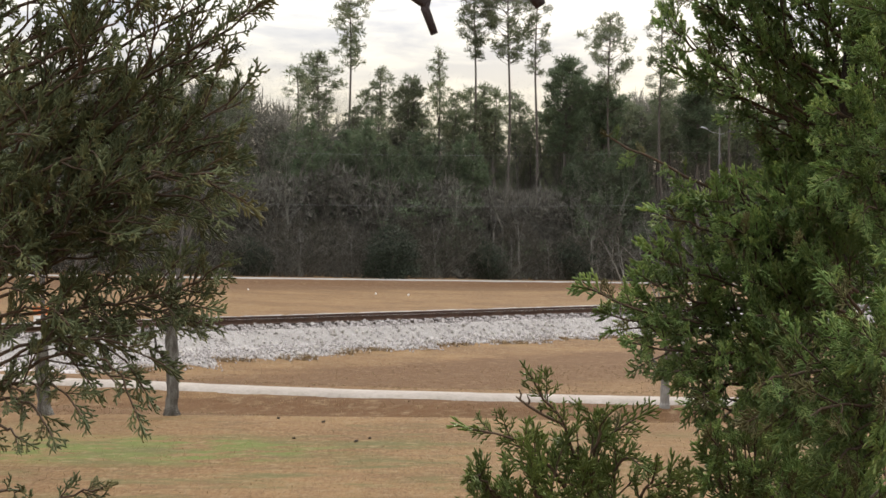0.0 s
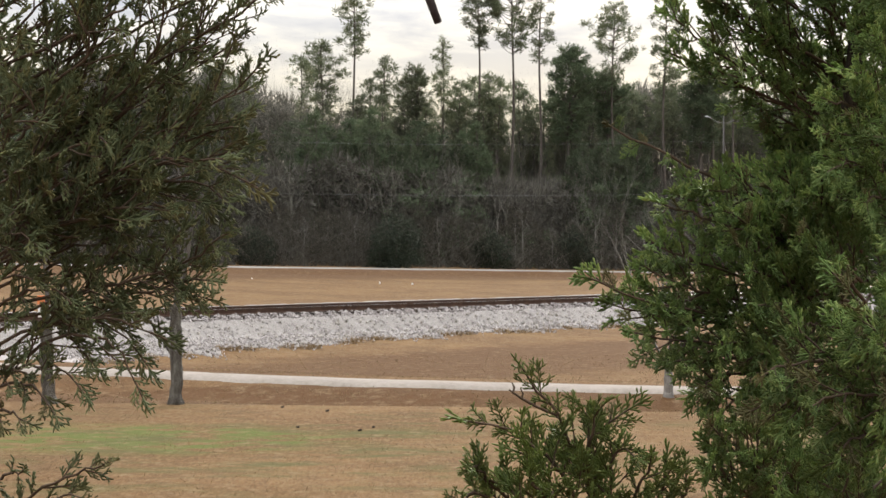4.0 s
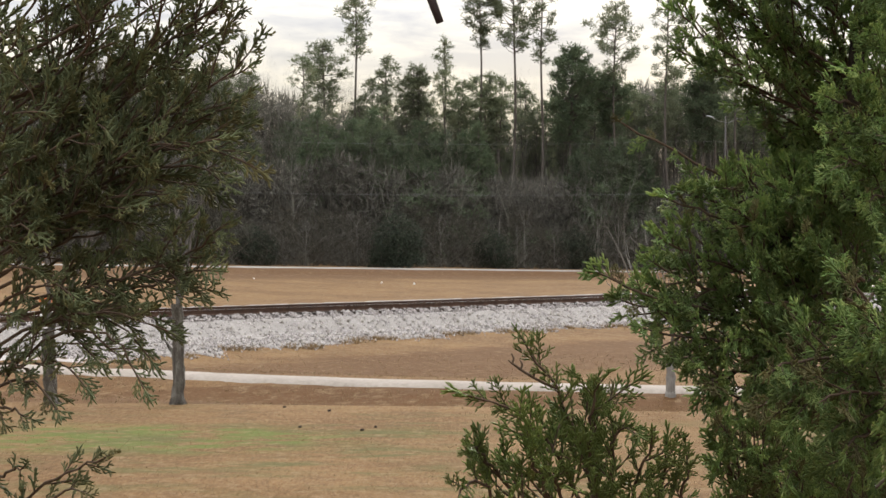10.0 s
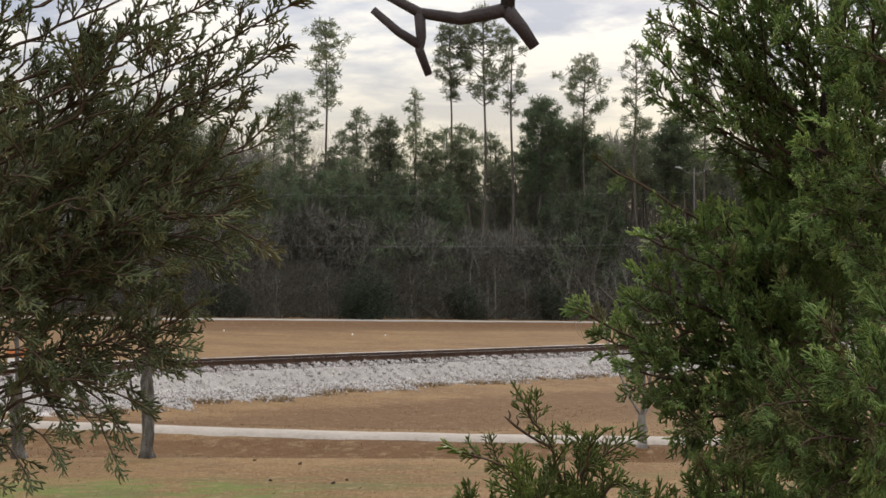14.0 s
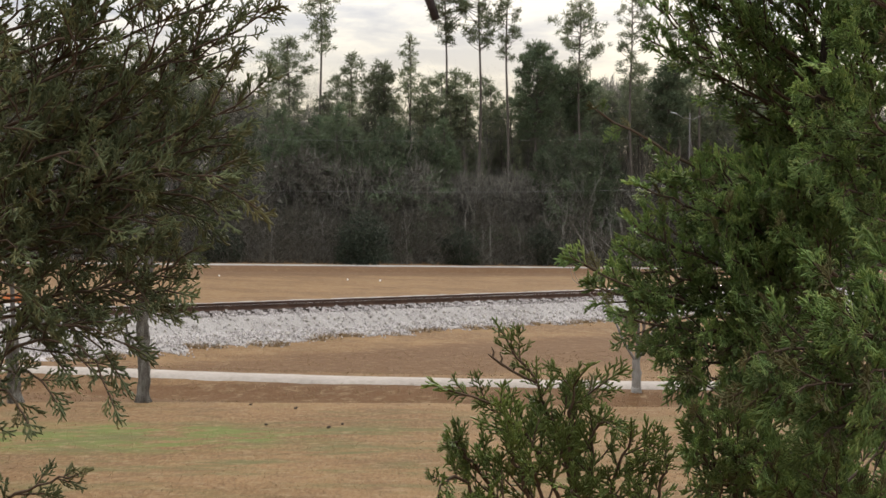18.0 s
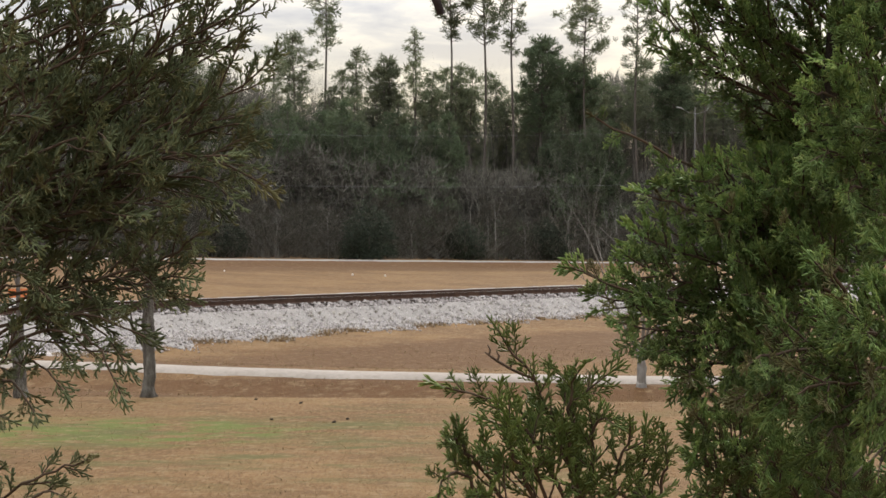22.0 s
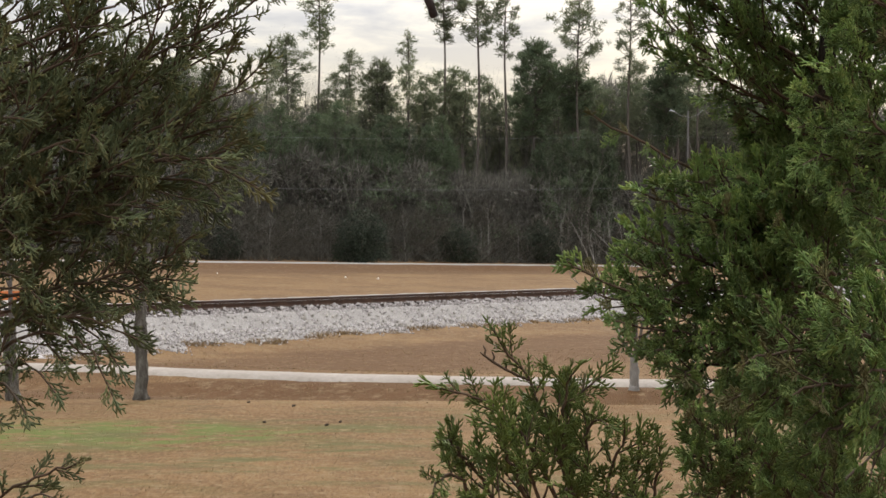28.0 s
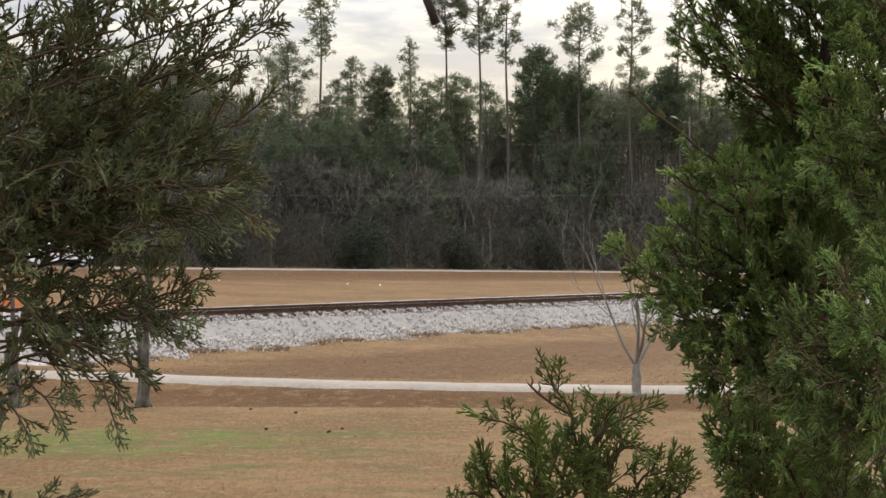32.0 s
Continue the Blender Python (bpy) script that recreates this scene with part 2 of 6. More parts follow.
def ground_material():
    m = bpy.data.materials.new("winter_lawn")
    m.use_nodes = True
    t = m.node_tree
    bsdf = t.nodes["Principled BSDF"]
    bsdf.inputs["Roughness"].default_value = 0.95
    bsdf.inputs["Specular IOR Level"].default_value = 0.1
    co = t.nodes.new("ShaderNodeTexCoord")

    def noise_of(scale, detail=4.0, stretch=(1, 1, 1), rough=0.5):
        mp = t.nodes.new("ShaderNodeMapping")
        mp.inputs["Scale"].default_value = stretch
        t.links.new(co.outputs["Object"], mp.inputs[0])
        n = t.nodes.new("ShaderNodeTexNoise")
        n.inputs["Scale"].default_value, n.inputs["Detail"].default_value, n.inputs["Roughness"].default_value = scale, detail, rough
        t.links.new(mp.outputs[0], n.inputs["Vector"])
        return n.outputs[0]

    def mix(fac, a, b):
        x = t.nodes.new("ShaderNodeMix")
        x.data_type = "RGBA"
        for sock, v in (("Factor", fac), ("A", a), ("B", b)):
            if isinstance(v, (tuple, float)):
                x.inputs[sock].default_value = v
            else:
                t.links.new(v, x.inputs[sock])
        return x.outputs["Result"]

    def ranged(v, lo, hi, to=1.0):
        r = t.nodes.new("ShaderNodeMapRange")
        r.interpolation_type = "SMOOTHSTEP"
        r.inputs["From Min"].default_value, r.inputs["From Max"].default_value, r.inputs["To Max"].default_value = lo, hi, to
        t.links.new(v, r.inputs["Value"])
        return r.outputs[0]

    def patch(x, y, rx, ry, strength, turn=0):
        mp = t.nodes.new("ShaderNodeMapping")
        mp.vector_type = "TEXTURE"
        mp.inputs["Location"].default_value, mp.inputs["Scale"].default_value = (x, y, 0), (rx, ry, 50)
        mp.inputs["Rotation"].default_value = (0, 0, radians(turn))
        t.links.new(co.outputs["Object"], mp.inputs[0])
        gr = t.nodes.new("ShaderNodeTexGradient")
        gr.gradient_type = "SPHERICAL"
        t.links.new(mp.outputs[0], gr.inputs[0])
        mu = t.nodes.new("ShaderNodeMath")
        mu.operation = "MULTIPLY"
        mu.inputs[1].default_value = strength
        t.links.new(gr.outputs["Fac"], mu.inputs[0])
        return mu.outputs[0]

    base = mix(ranged(noise_of(0.22, 5, (1, 1.6, 1)), 0.35, 0.65), (0.132, 0.072, 0.032, 1), (0.192, 0.113, 0.052, 1))
    base = mix(ranged(noise_of(1.7, 6, (1, 0.6, 1)), 0.45, 0.75, 0.5), base, (0.123, 0.076, 0.041, 1))
    # redder brown bands, with the shade of ditch, swale and road slope painted in
    shade_bands = None
    for x, y, rx, ry, turn, k in ((-3, 29.1, 26, 1.9, -3, 2.3), (-1.0, 38.0, 17, 5.0, 33, 1.25), (2.0, 43.0, 20, 3.2, 35, 1.15), (-6, 99.5, 70, 12, 38, 1.7), (-3, 60, 30, 4, 35, 0.7)):
        p = patch(x, y, rx, ry, k, turn)
        if shade_bands is None:
            shade_bands = p
        else:
            ad = t.nodes.new("ShaderNodeMath")
            ad.operation = "MAXIMUM"
            t.links.new(shade_bands, ad.inputs[0])
            t.links.new(p, ad.inputs[1])
            shade_bands = ad.outputs[0]
    rag = t.nodes.new("ShaderNodeMath")
    rag.operation = "MULTIPLY_ADD"
    rag.inputs[1].default_value = 0.7
    t.links.new(noise_of(0.8, 5, (1, 1.5, 1)), rag.inputs[0])
    t.links.new(shade_bands, rag.inputs[2])
    base = mix(ranged(noise_of(14.0, 5, (1, 0.30, 1), 0.75), 0.42, 0.64, 0.55), base, (0.249, 0.163, 0.085, 1))
    base = mix(ranged(rag.outputs[0], 0.45, 1.05, 0.85), base, (0.099, 0.050, 0.023, 1))
    base = mix(ranged(noise_of(1.3, 6, (0.5, 1.2, 1), 0.65), 0.46, 0.70, 0.42), base, (0.096, 0.056, 0.028, 1))
    base = mix(ranged(noise_of(26.0, 4, (1, 0.20, 1), 0.75), 0.47, 0.66, 0.50), base, (0.082, 0.049, 0.024, 1))
    green = t.nodes.new("ShaderNodeMath")
    green.operation = "ADD"
    t.links.new(patch(-5.5, 22.6, 4.4, 1.9, 2.3), green.inputs[0])
    t.links.new(patch(-0.8, 23.4, 1.4, 1.1, 0.45), green.inputs[1])
    spots = t.nodes.new("ShaderNodeMath")
    spots.operation = "MULTIPLY"
    t.links.new(green.outputs[0], spots.inputs[0])
    t.links.new(ranged(noise_of(2.2, 7, (0.45, 1.3, 1), 0.65), 0.38, 0.66, 1.35), spots.inputs[1])
    base = mix(spots.outputs[0], base, (0.102, 0.119, 0.032, 1))
    faint = t.nodes.new("ShaderNodeMath")
    faint.operation = "MULTIPLY"
    t.links.new(patch(-1.0, 21.5, 18, 7.5, 2.1), faint.inputs[0])
    t.links.new(ranged(noise_of(0.9, 6, (0.5, 1.5, 1), 0.65), 0.46, 0.70, 0.62), faint.inputs[1])
    base = mix(faint.outputs[0], base, (0.096, 0.091, 0.035, 1))
    base = mix(ranged(noise_of(5.0, 6, (0.6, 0.9, 1), 0.75), 0.50, 0.68, 0.5), base, (0.272, 0.200, 0.117, 1))
    t.links.new(base, bsdf.inputs["Base Color"])
    bp = t.nodes.new("ShaderNodeBump")
    bp.inputs["Strength"].default_value, bp.inputs["Distance"].default_value = 0.6, 0.05
    t.links.new(noise_of(9.0, 6, (1, 0.5, 1), 0.7), bp.inputs["Height"])
    t.links.new(bp.outputs[0], bsdf.inputs["Normal"])
    return m


M_GROUND = ground_material()


# ---- mesh tools ----
class Shape:
    """Collects vertices, faces and material slots for one mesh."""

    def __init__(self):
        self.v, self.f, self.m = [], [], []

    def tube(self, pts, radii, sides=3, slot=0, cap=False):
        pts = [Vector(p) for p in pts]
        base = len(self.v)
        up = Vector((0.31, 0.17, 0.93))
        for i, p in enumerate(pts):
            d = (pts[min(i + 1, len(pts) - 1)] - pts[max(i - 1, 0)])
            d = d.normalized() if d.length > 1e-9 else Vector((0, 0, 1))
            a = d.cross(up)
            if a.length < 0.2:
                a = d.cross(Vector((1, 0, 0)))
            a.normalize()
            b = d.cross(a)
            for k in range(sides):
                th = 2 * math.pi * k / sides
                self.v.append(p + (a * math.cos(th) + b * math.sin(th)) * radii[i])
        for i in range(len(pts) - 1):
            for k in range(sides):
                q = base + i * sides
                self.f.append((q + k, q + (k + 1) % sides, q + sides + (k + 1) % sides, q + sides + k))
                self.m.append(slot)
        if cap:
            self.f.append(tuple(base + k for k in reversed(range(sides))))
            self.f.append(tuple(base + (len(pts) - 1) * sides + k for k in range(sides)))
            self.m += [slot, slot]

    def box(self, lo, hi, slot=0):
        x0, y0, z0 = lo
        x1, y1, z1 = hi
        b = len(self.v)
        self.v += [Vector(p) for p in ((x0, y0, z0), (x1, y0, z0), (x1, y1, z0), (x0, y1, z0), (x0, y0, z1), (x1, y0, z1), (x1, y1, z1), (x0, y1, z1))]
        for q in ((3, 2, 1, 0), (4, 5, 6, 7), (0, 1, 5, 4), (1, 2, 6, 5), (2, 3, 7, 6), (3, 0, 4, 7)):
            self.f.append(tuple(b + k for k in q))
            self.m.append(slot)

    def prism(self, outline, y0, y1, slot=0, inset=0.0):
        """An outline in x and z carried from y0 to y1, with rounded shoulders."""
        n = len(outline)
        cx = sum(p[0] for p in outline) / n
        cz_ = sum(p[1] for p in outline) / n
        b = len(self.v)
        rings = [(y0, 1 - inset), (y0 + abs(inset) * 0.6, 1), (y1 - abs(inset) * 0.6, 1), (y1, 1 - inset)] if inset else [(y0, 1), (y1, 1)]
        for y, s in rings:
            self.v += [Vector((cx + (x - cx) * s, y, cz_ + (z - cz_) * s)) for x, z in outline]
        for r in range(len(rings) - 1):
            for k in range(n):
                q = b + r * n
                self.f.append((q + k, q + (k + 1) % n, q + n + (k + 1) % n, q + n + k))
                self.m.append(slot)
        self.f.append(tuple(b + k for k in reversed(range(n))))
        self.f.append(tuple(b + (len(rings) - 1) * n + k for k in range(n)))
        self.m += [slot, slot]

    def mesh(self, name, *mats, smooth=False):
        me = bpy.data.meshes.new(name)
        me.from_pydata([tuple(p) for p in self.v], [], self.f)
        for m in mats:
            me.materials.append(m)
        if len(mats) > 1:
            me.polygons.foreach_set("material_index", self.m)
        if smooth:
            me.polygons.foreach_set("use_smooth", [True] * len(self.f))
        me.update()
        return me


def part(name, me, parent, m=None, label=""):
    ob = new(name, me)
    ob.parent = parent
    if m is not None:
        ob.matrix_basis = m
    if label:
        tagged(ob, label)
    return ob


def empty(name, m, label, category, group=""):
    ob = new(name)
    ob.empty_display_size = 0.2
    ob.matrix_basis = m
    return tagged(ob, label, category, group)


# ---- the lie of the land ----
TRACK_DIR = Vector((0.815, 0.579))
TRACK_MID = Vector((-1.30, 51.90))     # a point of the track's centre line
ROAD_SLOPE = 0.78                      # the far road comes nearer to the west
ROAD_Y = 112.6
RAIL_TOP = 0.74


def track_side(x, y):
    """Metres from the track's centre line, positive to the south."""
    return (x - TRACK_MID.x) * TRACK_DIR.y - (y - TRACK_MID.y) * TRACK_DIR.x


def road_side(x, y):
    return (y - ROAD_Y - ROAD_SLOPE * x) * 0.789


def road_z(x):
    return max(-2.2, min(1.9, 0.09 - 0.031 * x))


def ease(v, a, b):
    q = max(0.0, min(1.0, (v - a) / (b - a)))
    return q * q * (3 - 2 * q)


def drive_y(x):
    x = min(x, 8.0)
    return 30.42 - 0.19 * x + 0.0105 * x * x


def ground_z(x, y):
    s = track_side(x, y)
    z = 1.8 * (1 - ease(y, 2.5, 15.0)) * (1 - ease(abs(x), 15, 45))
    # swale before and behind the drive
    dy = y - drive_y(x)
    z += -0.20 * math.exp(-((dy + 2.2) / 0.75) ** 2) - 0.38 * ease(dy, 1.2, 5.0) * (1 - ease(dy, 40, 60))
    z -= 0.10 * ease(y, 27.15, 27.55) * (1 - ease(dy, -1.7, -0.9))      # the mown lawn ends in a low edge
    # shallow bank up to the track bed, the field beyond
    near_track = 1 - ease(abs(s), 2.6, 9.0)
    z += 0.22 * near_track
    r = road_side(x, y)
    rz = road_z(x)
    if y > 40:
        blend = ease(r, -50, -6)
        z = z * (1 - blend) + rz * blend
        z += 0.17 * math.exp(-((r + 3.7) / 0.8) ** 2) - 0.22 * math.exp(-((r + 7.0) / 2.0) ** 2)
    z += 0.03 * noise.noise(Vector((x * 0.35, y * 0.35, 0.0))) * ease(y, 14, 18)
    return z


def spaced(lo, mid_lo, mid_hi, hi, step, growth):
    out = [mid_lo + i * step for i in range(int((mid_hi - mid_lo) / step) + 1)]
    d, p = step, out[-1]
    while p < hi:
        d *= growth
        p += d
        out.append(p)
    d, p = step, out[0]
    while p > lo:
        d *= growth
        p -= d
        out.insert(0, p)
    return out


def build_ground():
    xs = spaced(-3500, -45, 45, 3500, 0.9, 1.25)
    ys = spaced(-2500, 0, 135, 4500, 0.6, 1.12)
    s = Shape()
    n = len(xs)
    s.v = [Vector((x, y, ground_z(x, y))) for y in ys for x in xs]
    s.f = [(j * n + i, j * n + i + 1, (j + 1) * n + i + 1, (j + 1) * n + i) for j in range(len(ys) - 1) for i in range(n - 1)]
    s.m = [0] * len(s.f)
    tagged(new("ground", s.mesh("ground", M_GROUND, smooth=True)), "dry straw-brown winter lawn with faint green patches", "lawn", kind="structure")


def strip(name, centre, width, mat, label, category, lift=0.03, crown=0.02, edge=0.06, seed=3):
    """A ribbon along centre points with wavering edges and a skirt down into the ground."""
    rnd = random.Random(seed)
    s = Shape()
    for i, (x, y, z) in enumerate(centre):
        x2, y2, _ = centre[min(i + 1, len(centre) - 1)]
        x1, y1, _ = centre[max(i - 1, 0)]
        d = Vector((x2 - x1, y2 - y1)).normalized()
        nx, ny = -d.y, d.x
        a = width / 2 + rnd.uniform(-edge, edge)
        b = width / 2 + rnd.uniform(-edge, edge)
        for off, dz in ((-a - 0.25, -0.15), (-a, lift), (0, lift + crown), (b, lift), (b + 0.25, -0.15)):
            s.v.append(Vector((x + nx * off, y + ny * off, z + dz)))
    for i in range(len(centre) - 1):
        for k in range(4):
            s.f.append((i * 5 + k, i * 5 + k + 1, i * 5 + k + 6, i * 5 + k + 5))
            s.m.append(0)
    return tagged(new(name, s.mesh(name, mat, smooth=True)), label, category, kind="structure")


build_ground()
strip("drive", [(x * 0.5, drive_y(x * 0.5), ground_z(x * 0.5, drive_y(x * 0.5))) for x in range(-90, 91)], 1.02, M_GRAVEL,
      "narrow pale gravel drive across the brown lawn", "drive", 0.05, 0.02, 0.04)
strip("road", [(x, ROAD_Y + ROAD_SLOPE * x, road_z(x)) for x in range(-320, 681, 5)], 5.4, M_CONCRETE,
      "pale two-lane country road along the edge of the woods", "road", 0.08, 0.03, 0.02)


# ---- railway ----
def toe(u):
    """How far the ballast runs out along the track."""
    return (0.8 * noise.noise(Vector((u * 0.45, 3.0, 0))) + 0.9 * noise.noise(Vector((u * 1.25, 9.0, 0)))
            + 0.6 * noise.noise(Vector((u * 3.7, 4.0, 0))) + 0.35 * noise.noise(Vector((u * 8.1, 6.0, 0))) + 0.17 * max(0.0, -u - 2.0) + 0.25)


def build_track():
    c, d = TRACK_MID, TRACK_DIR
    n = Vector((d.y, -d.x))            # towards the south

    def at(u, s, z):
        return Vector((c.x + d.x * u + n.x * s, c.y + d.y * u + n.y * s, z))

    # bed of ballast with an uneven toe
    rnd = random.Random(11)
    bed = Shape()
    us = [-80 + i * 0.5 for i in range(112)] + [-24 + i * 0.2 for i in range(260)] + [28 + i * 0.5 for i in range(180)]
    prof = 10
    for u in us:
        w = toe(u)
        top = RAIL_TOP - 0.32
        for s_, z in ((-4.4, -0.5), (-3.2, 0.20), (-2.3, RAIL_TOP - 0.08), (-1.95, RAIL_TOP - 0.055), (-1.6, top), (0, top), (1.75, top), (2.5, top - 0.42), (max(2.62, 3.35 + w), -0.10), (max(2.8, 3.62 + w), -0.6)):
            p = at(u, s_, z)
            if s_ < -3 or s_ > 3:
                g_ = ground_z(p.x, p.y)
                p.z = g_ + (0.035 if s_ > 0 and z > -0.3 else (-0.10 if z < -0.3 else 0.1))
            p.z += rnd.uniform(-0.025, 0.025)
            bed.v.append(p)
    for i in range(len(us) - 1):
        for k in range(prof - 1):
            bed.f.append((i * prof + k, (i + 1) * prof + k, (i + 1) * prof + k + 1, i * prof + k + 1))
            bed.m.append(0)
    bank = tagged(new("ballast_bed", bed.mesh("ballast_bed", M_BED)), "sloping bank of pale grey crushed stone under the railway", "ballast", kind="structure")

    track = empty("railway_track", Matrix.Translation((c.x, c.y, 0)), "single railway track with rusty rails on dark ties", "railway track")
    ang = math.atan2(d.y, d.x)
    for s_ in (-0.755, 0.755):
        r = Shape()
        profile = [(-0.07, 0), (0.07, 0), (0.07, 0.015), (0.012, 0.035), (0.012, 0.135), (0.036, 0.145), (0.036, 0.178), (-0.036, 0.178), (-0.036, 0.145), (-0.012, 0.135), (-0.012, 0.035), (-0.07, 0.015)]
        for u in (-80, 119):
            for a, b in profile:
                r.v.append(Vector((u, a, b)))
        m_ = len(profile)
        for k in range(m_):
            r.f.append((k, (k + 1) % m_, m_ + (k + 1) % m_, m_ + k))
            r.m.append(1 if k == 6 else 0)
        ob = part("rail", r.mesh("rail", M_RUST, M_RAILHEAD), track, pose(0, 0, 0, 0, 0, math.degrees(ang)) @ pose(0, -s_, RAIL_TOP - 0.178))
    t = Shape()
    t.box((-0.11, -1.30, -0.16), (0.11, 1.30, 0.0))
    t.v = [v + Vector((0.006 * math.sin(i * 2.3), 0.012 * math.sin(i * 1.7), 0.004 * math.cos(i * 3.1))) for i, v in enumerate(t.v)]
    tie = t.mesh("tie", M_TIE)
    for i in range(150):
        u = -22 + i * 0.52
        part("tie", tie, track, pose(d.x * u, d.y * u, RAIL_TOP - 0.186 + rnd.uniform(-0.012, 0.008), 0, 0, math.degrees(ang) + rnd.uniform(-1.5, 1.5)))

    # loose stones over the southern shoulder
    st = Shape()
    for i in range(21000):
        u = rnd.uniform(-19, 24)
        q = rnd.random()
        s_ = 1.42 + (2.05 + toe(u)) * q
        top = RAIL_TOP - 0.32
        p = at(u, s_, 0)
        foot = ground_z(p.x, p.y) + 0.06
        z = top if s_ < 1.75 else max(foot, top - (s_ - 1.75) * 0.56) if s_ < 2.5 else max(foot, (top - 0.42) + (foot - top + 0.42) * min(1, (s_ - 2.5) / max(0.2, 0.85 + toe(u))))
        p.z = z + rnd.uniform(-0.025, 0.012)
        rr = rnd.uniform(0.022, 0.055)
        if i % 3 == 0:
            n_ = int((u + 22) / 0.52)
            du = max(-0.21, min(0.21, rnd.gauss(0, 0.10)))
            s_ = rnd.uniform(0.95, 1.6)
            p = at(-22 + (n_ + 0.5) * 0.52 + du, s_, top + rnd.uniform(0.0, 0.17) * (1 - 2.2 * abs(du)) * (1 - 0.5 * ease(s_, 1.35, 1.6)))
            rr *= 1.15
        elif i % 11 == 0:
            s_ = 3.35 + toe(u) + abs(rnd.gauss(0, 0.30))
            p = at(u, s_, 0)
            p.z = ground_z(p.x, p.y) + 0.01
            rr *= 0.9
        b = len(st.v)
        for dx, dy, dz in ((1, 0, 0), (-1, 0, 0), (0, 1, 0), (0, -1, 0), (0, 0, 1), (0, 0, -1)):
            st.v.append(p + Vector((dx, dy, dz)) * rr * rnd.uniform(0.6, 1.3) + Vector((rnd.uniform(-.3, .3), rnd.uniform(-.3, .3), rnd.uniform(-.3, .3))) * rr)
        for q_ in ((0, 2, 4), (2, 1, 4), (1, 3, 4), (3, 0, 4), (2, 0, 5), (1, 2, 5), (3, 1, 5), (0, 3, 5)):
            st.f.append(tuple(b + k for k in q_))
            st.m.append(0)
    lumps = []
    for k in range(6):
        lump = Shape()
        for dx, dy, dz in ((1, 0, 0), (-1, 0, 0), (0, 1, 0), (0, -1, 0), (0.4, 0.5, 0.8), (-0.5, 0.2, 0.9), (0.1, -0.6, 0.8), (0, 0, -1)):
            lump.v.append(Vector((dx, dy, dz)) * 0.07 * rnd.uniform(0.7, 1.3))
        for q_ in ((0, 2, 4), (2, 1, 5), (2, 5, 4), (1, 3, 5), (3, 6, 5), (3, 0, 6), (0, 4, 6), (4, 5, 6), (2, 0, 7), (1, 2, 7), (3, 1, 7), (0, 3, 7)):
            lump.f.append(q_)
            lump.m.append(0)
        lumps.append(lump.mesh("stone", M_STONE))
    for i in range(300):
        u = rnd.uniform(-14, 16)
        q = rnd.random()
        s_ = 1.9 + (1.85 + toe(u)) * q
        top = RAIL_TOP - 0.32
        p = at(u, s_, 0)
        foot = ground_z(p.x, p.y) + 0.06
        z = max(foot, top - (s_ - 1.75) * 0.56) if s_ < 2.5 else max(foot, (top - 0.42) + (foot - top + 0.42) * min(1, (s_ - 2.5) / max(0.2, 0.85 + toe(u))))
        part("stone", lumps[i % 6], bank, pose(p.x, p.y, z + 0.03, rnd.uniform(-25, 25), rnd.uniform(-25, 25), rnd.uniform(0, 360)) @ Matrix.Scale(rnd.uniform(0.6, 1.1), 4))
    tagged(new("ballast_stones", st.mesh("ballast_stones", M_BALLAST)), "loose crushed stones on the shoulder of the track bed", "stones", kind="stuff")


build_track()


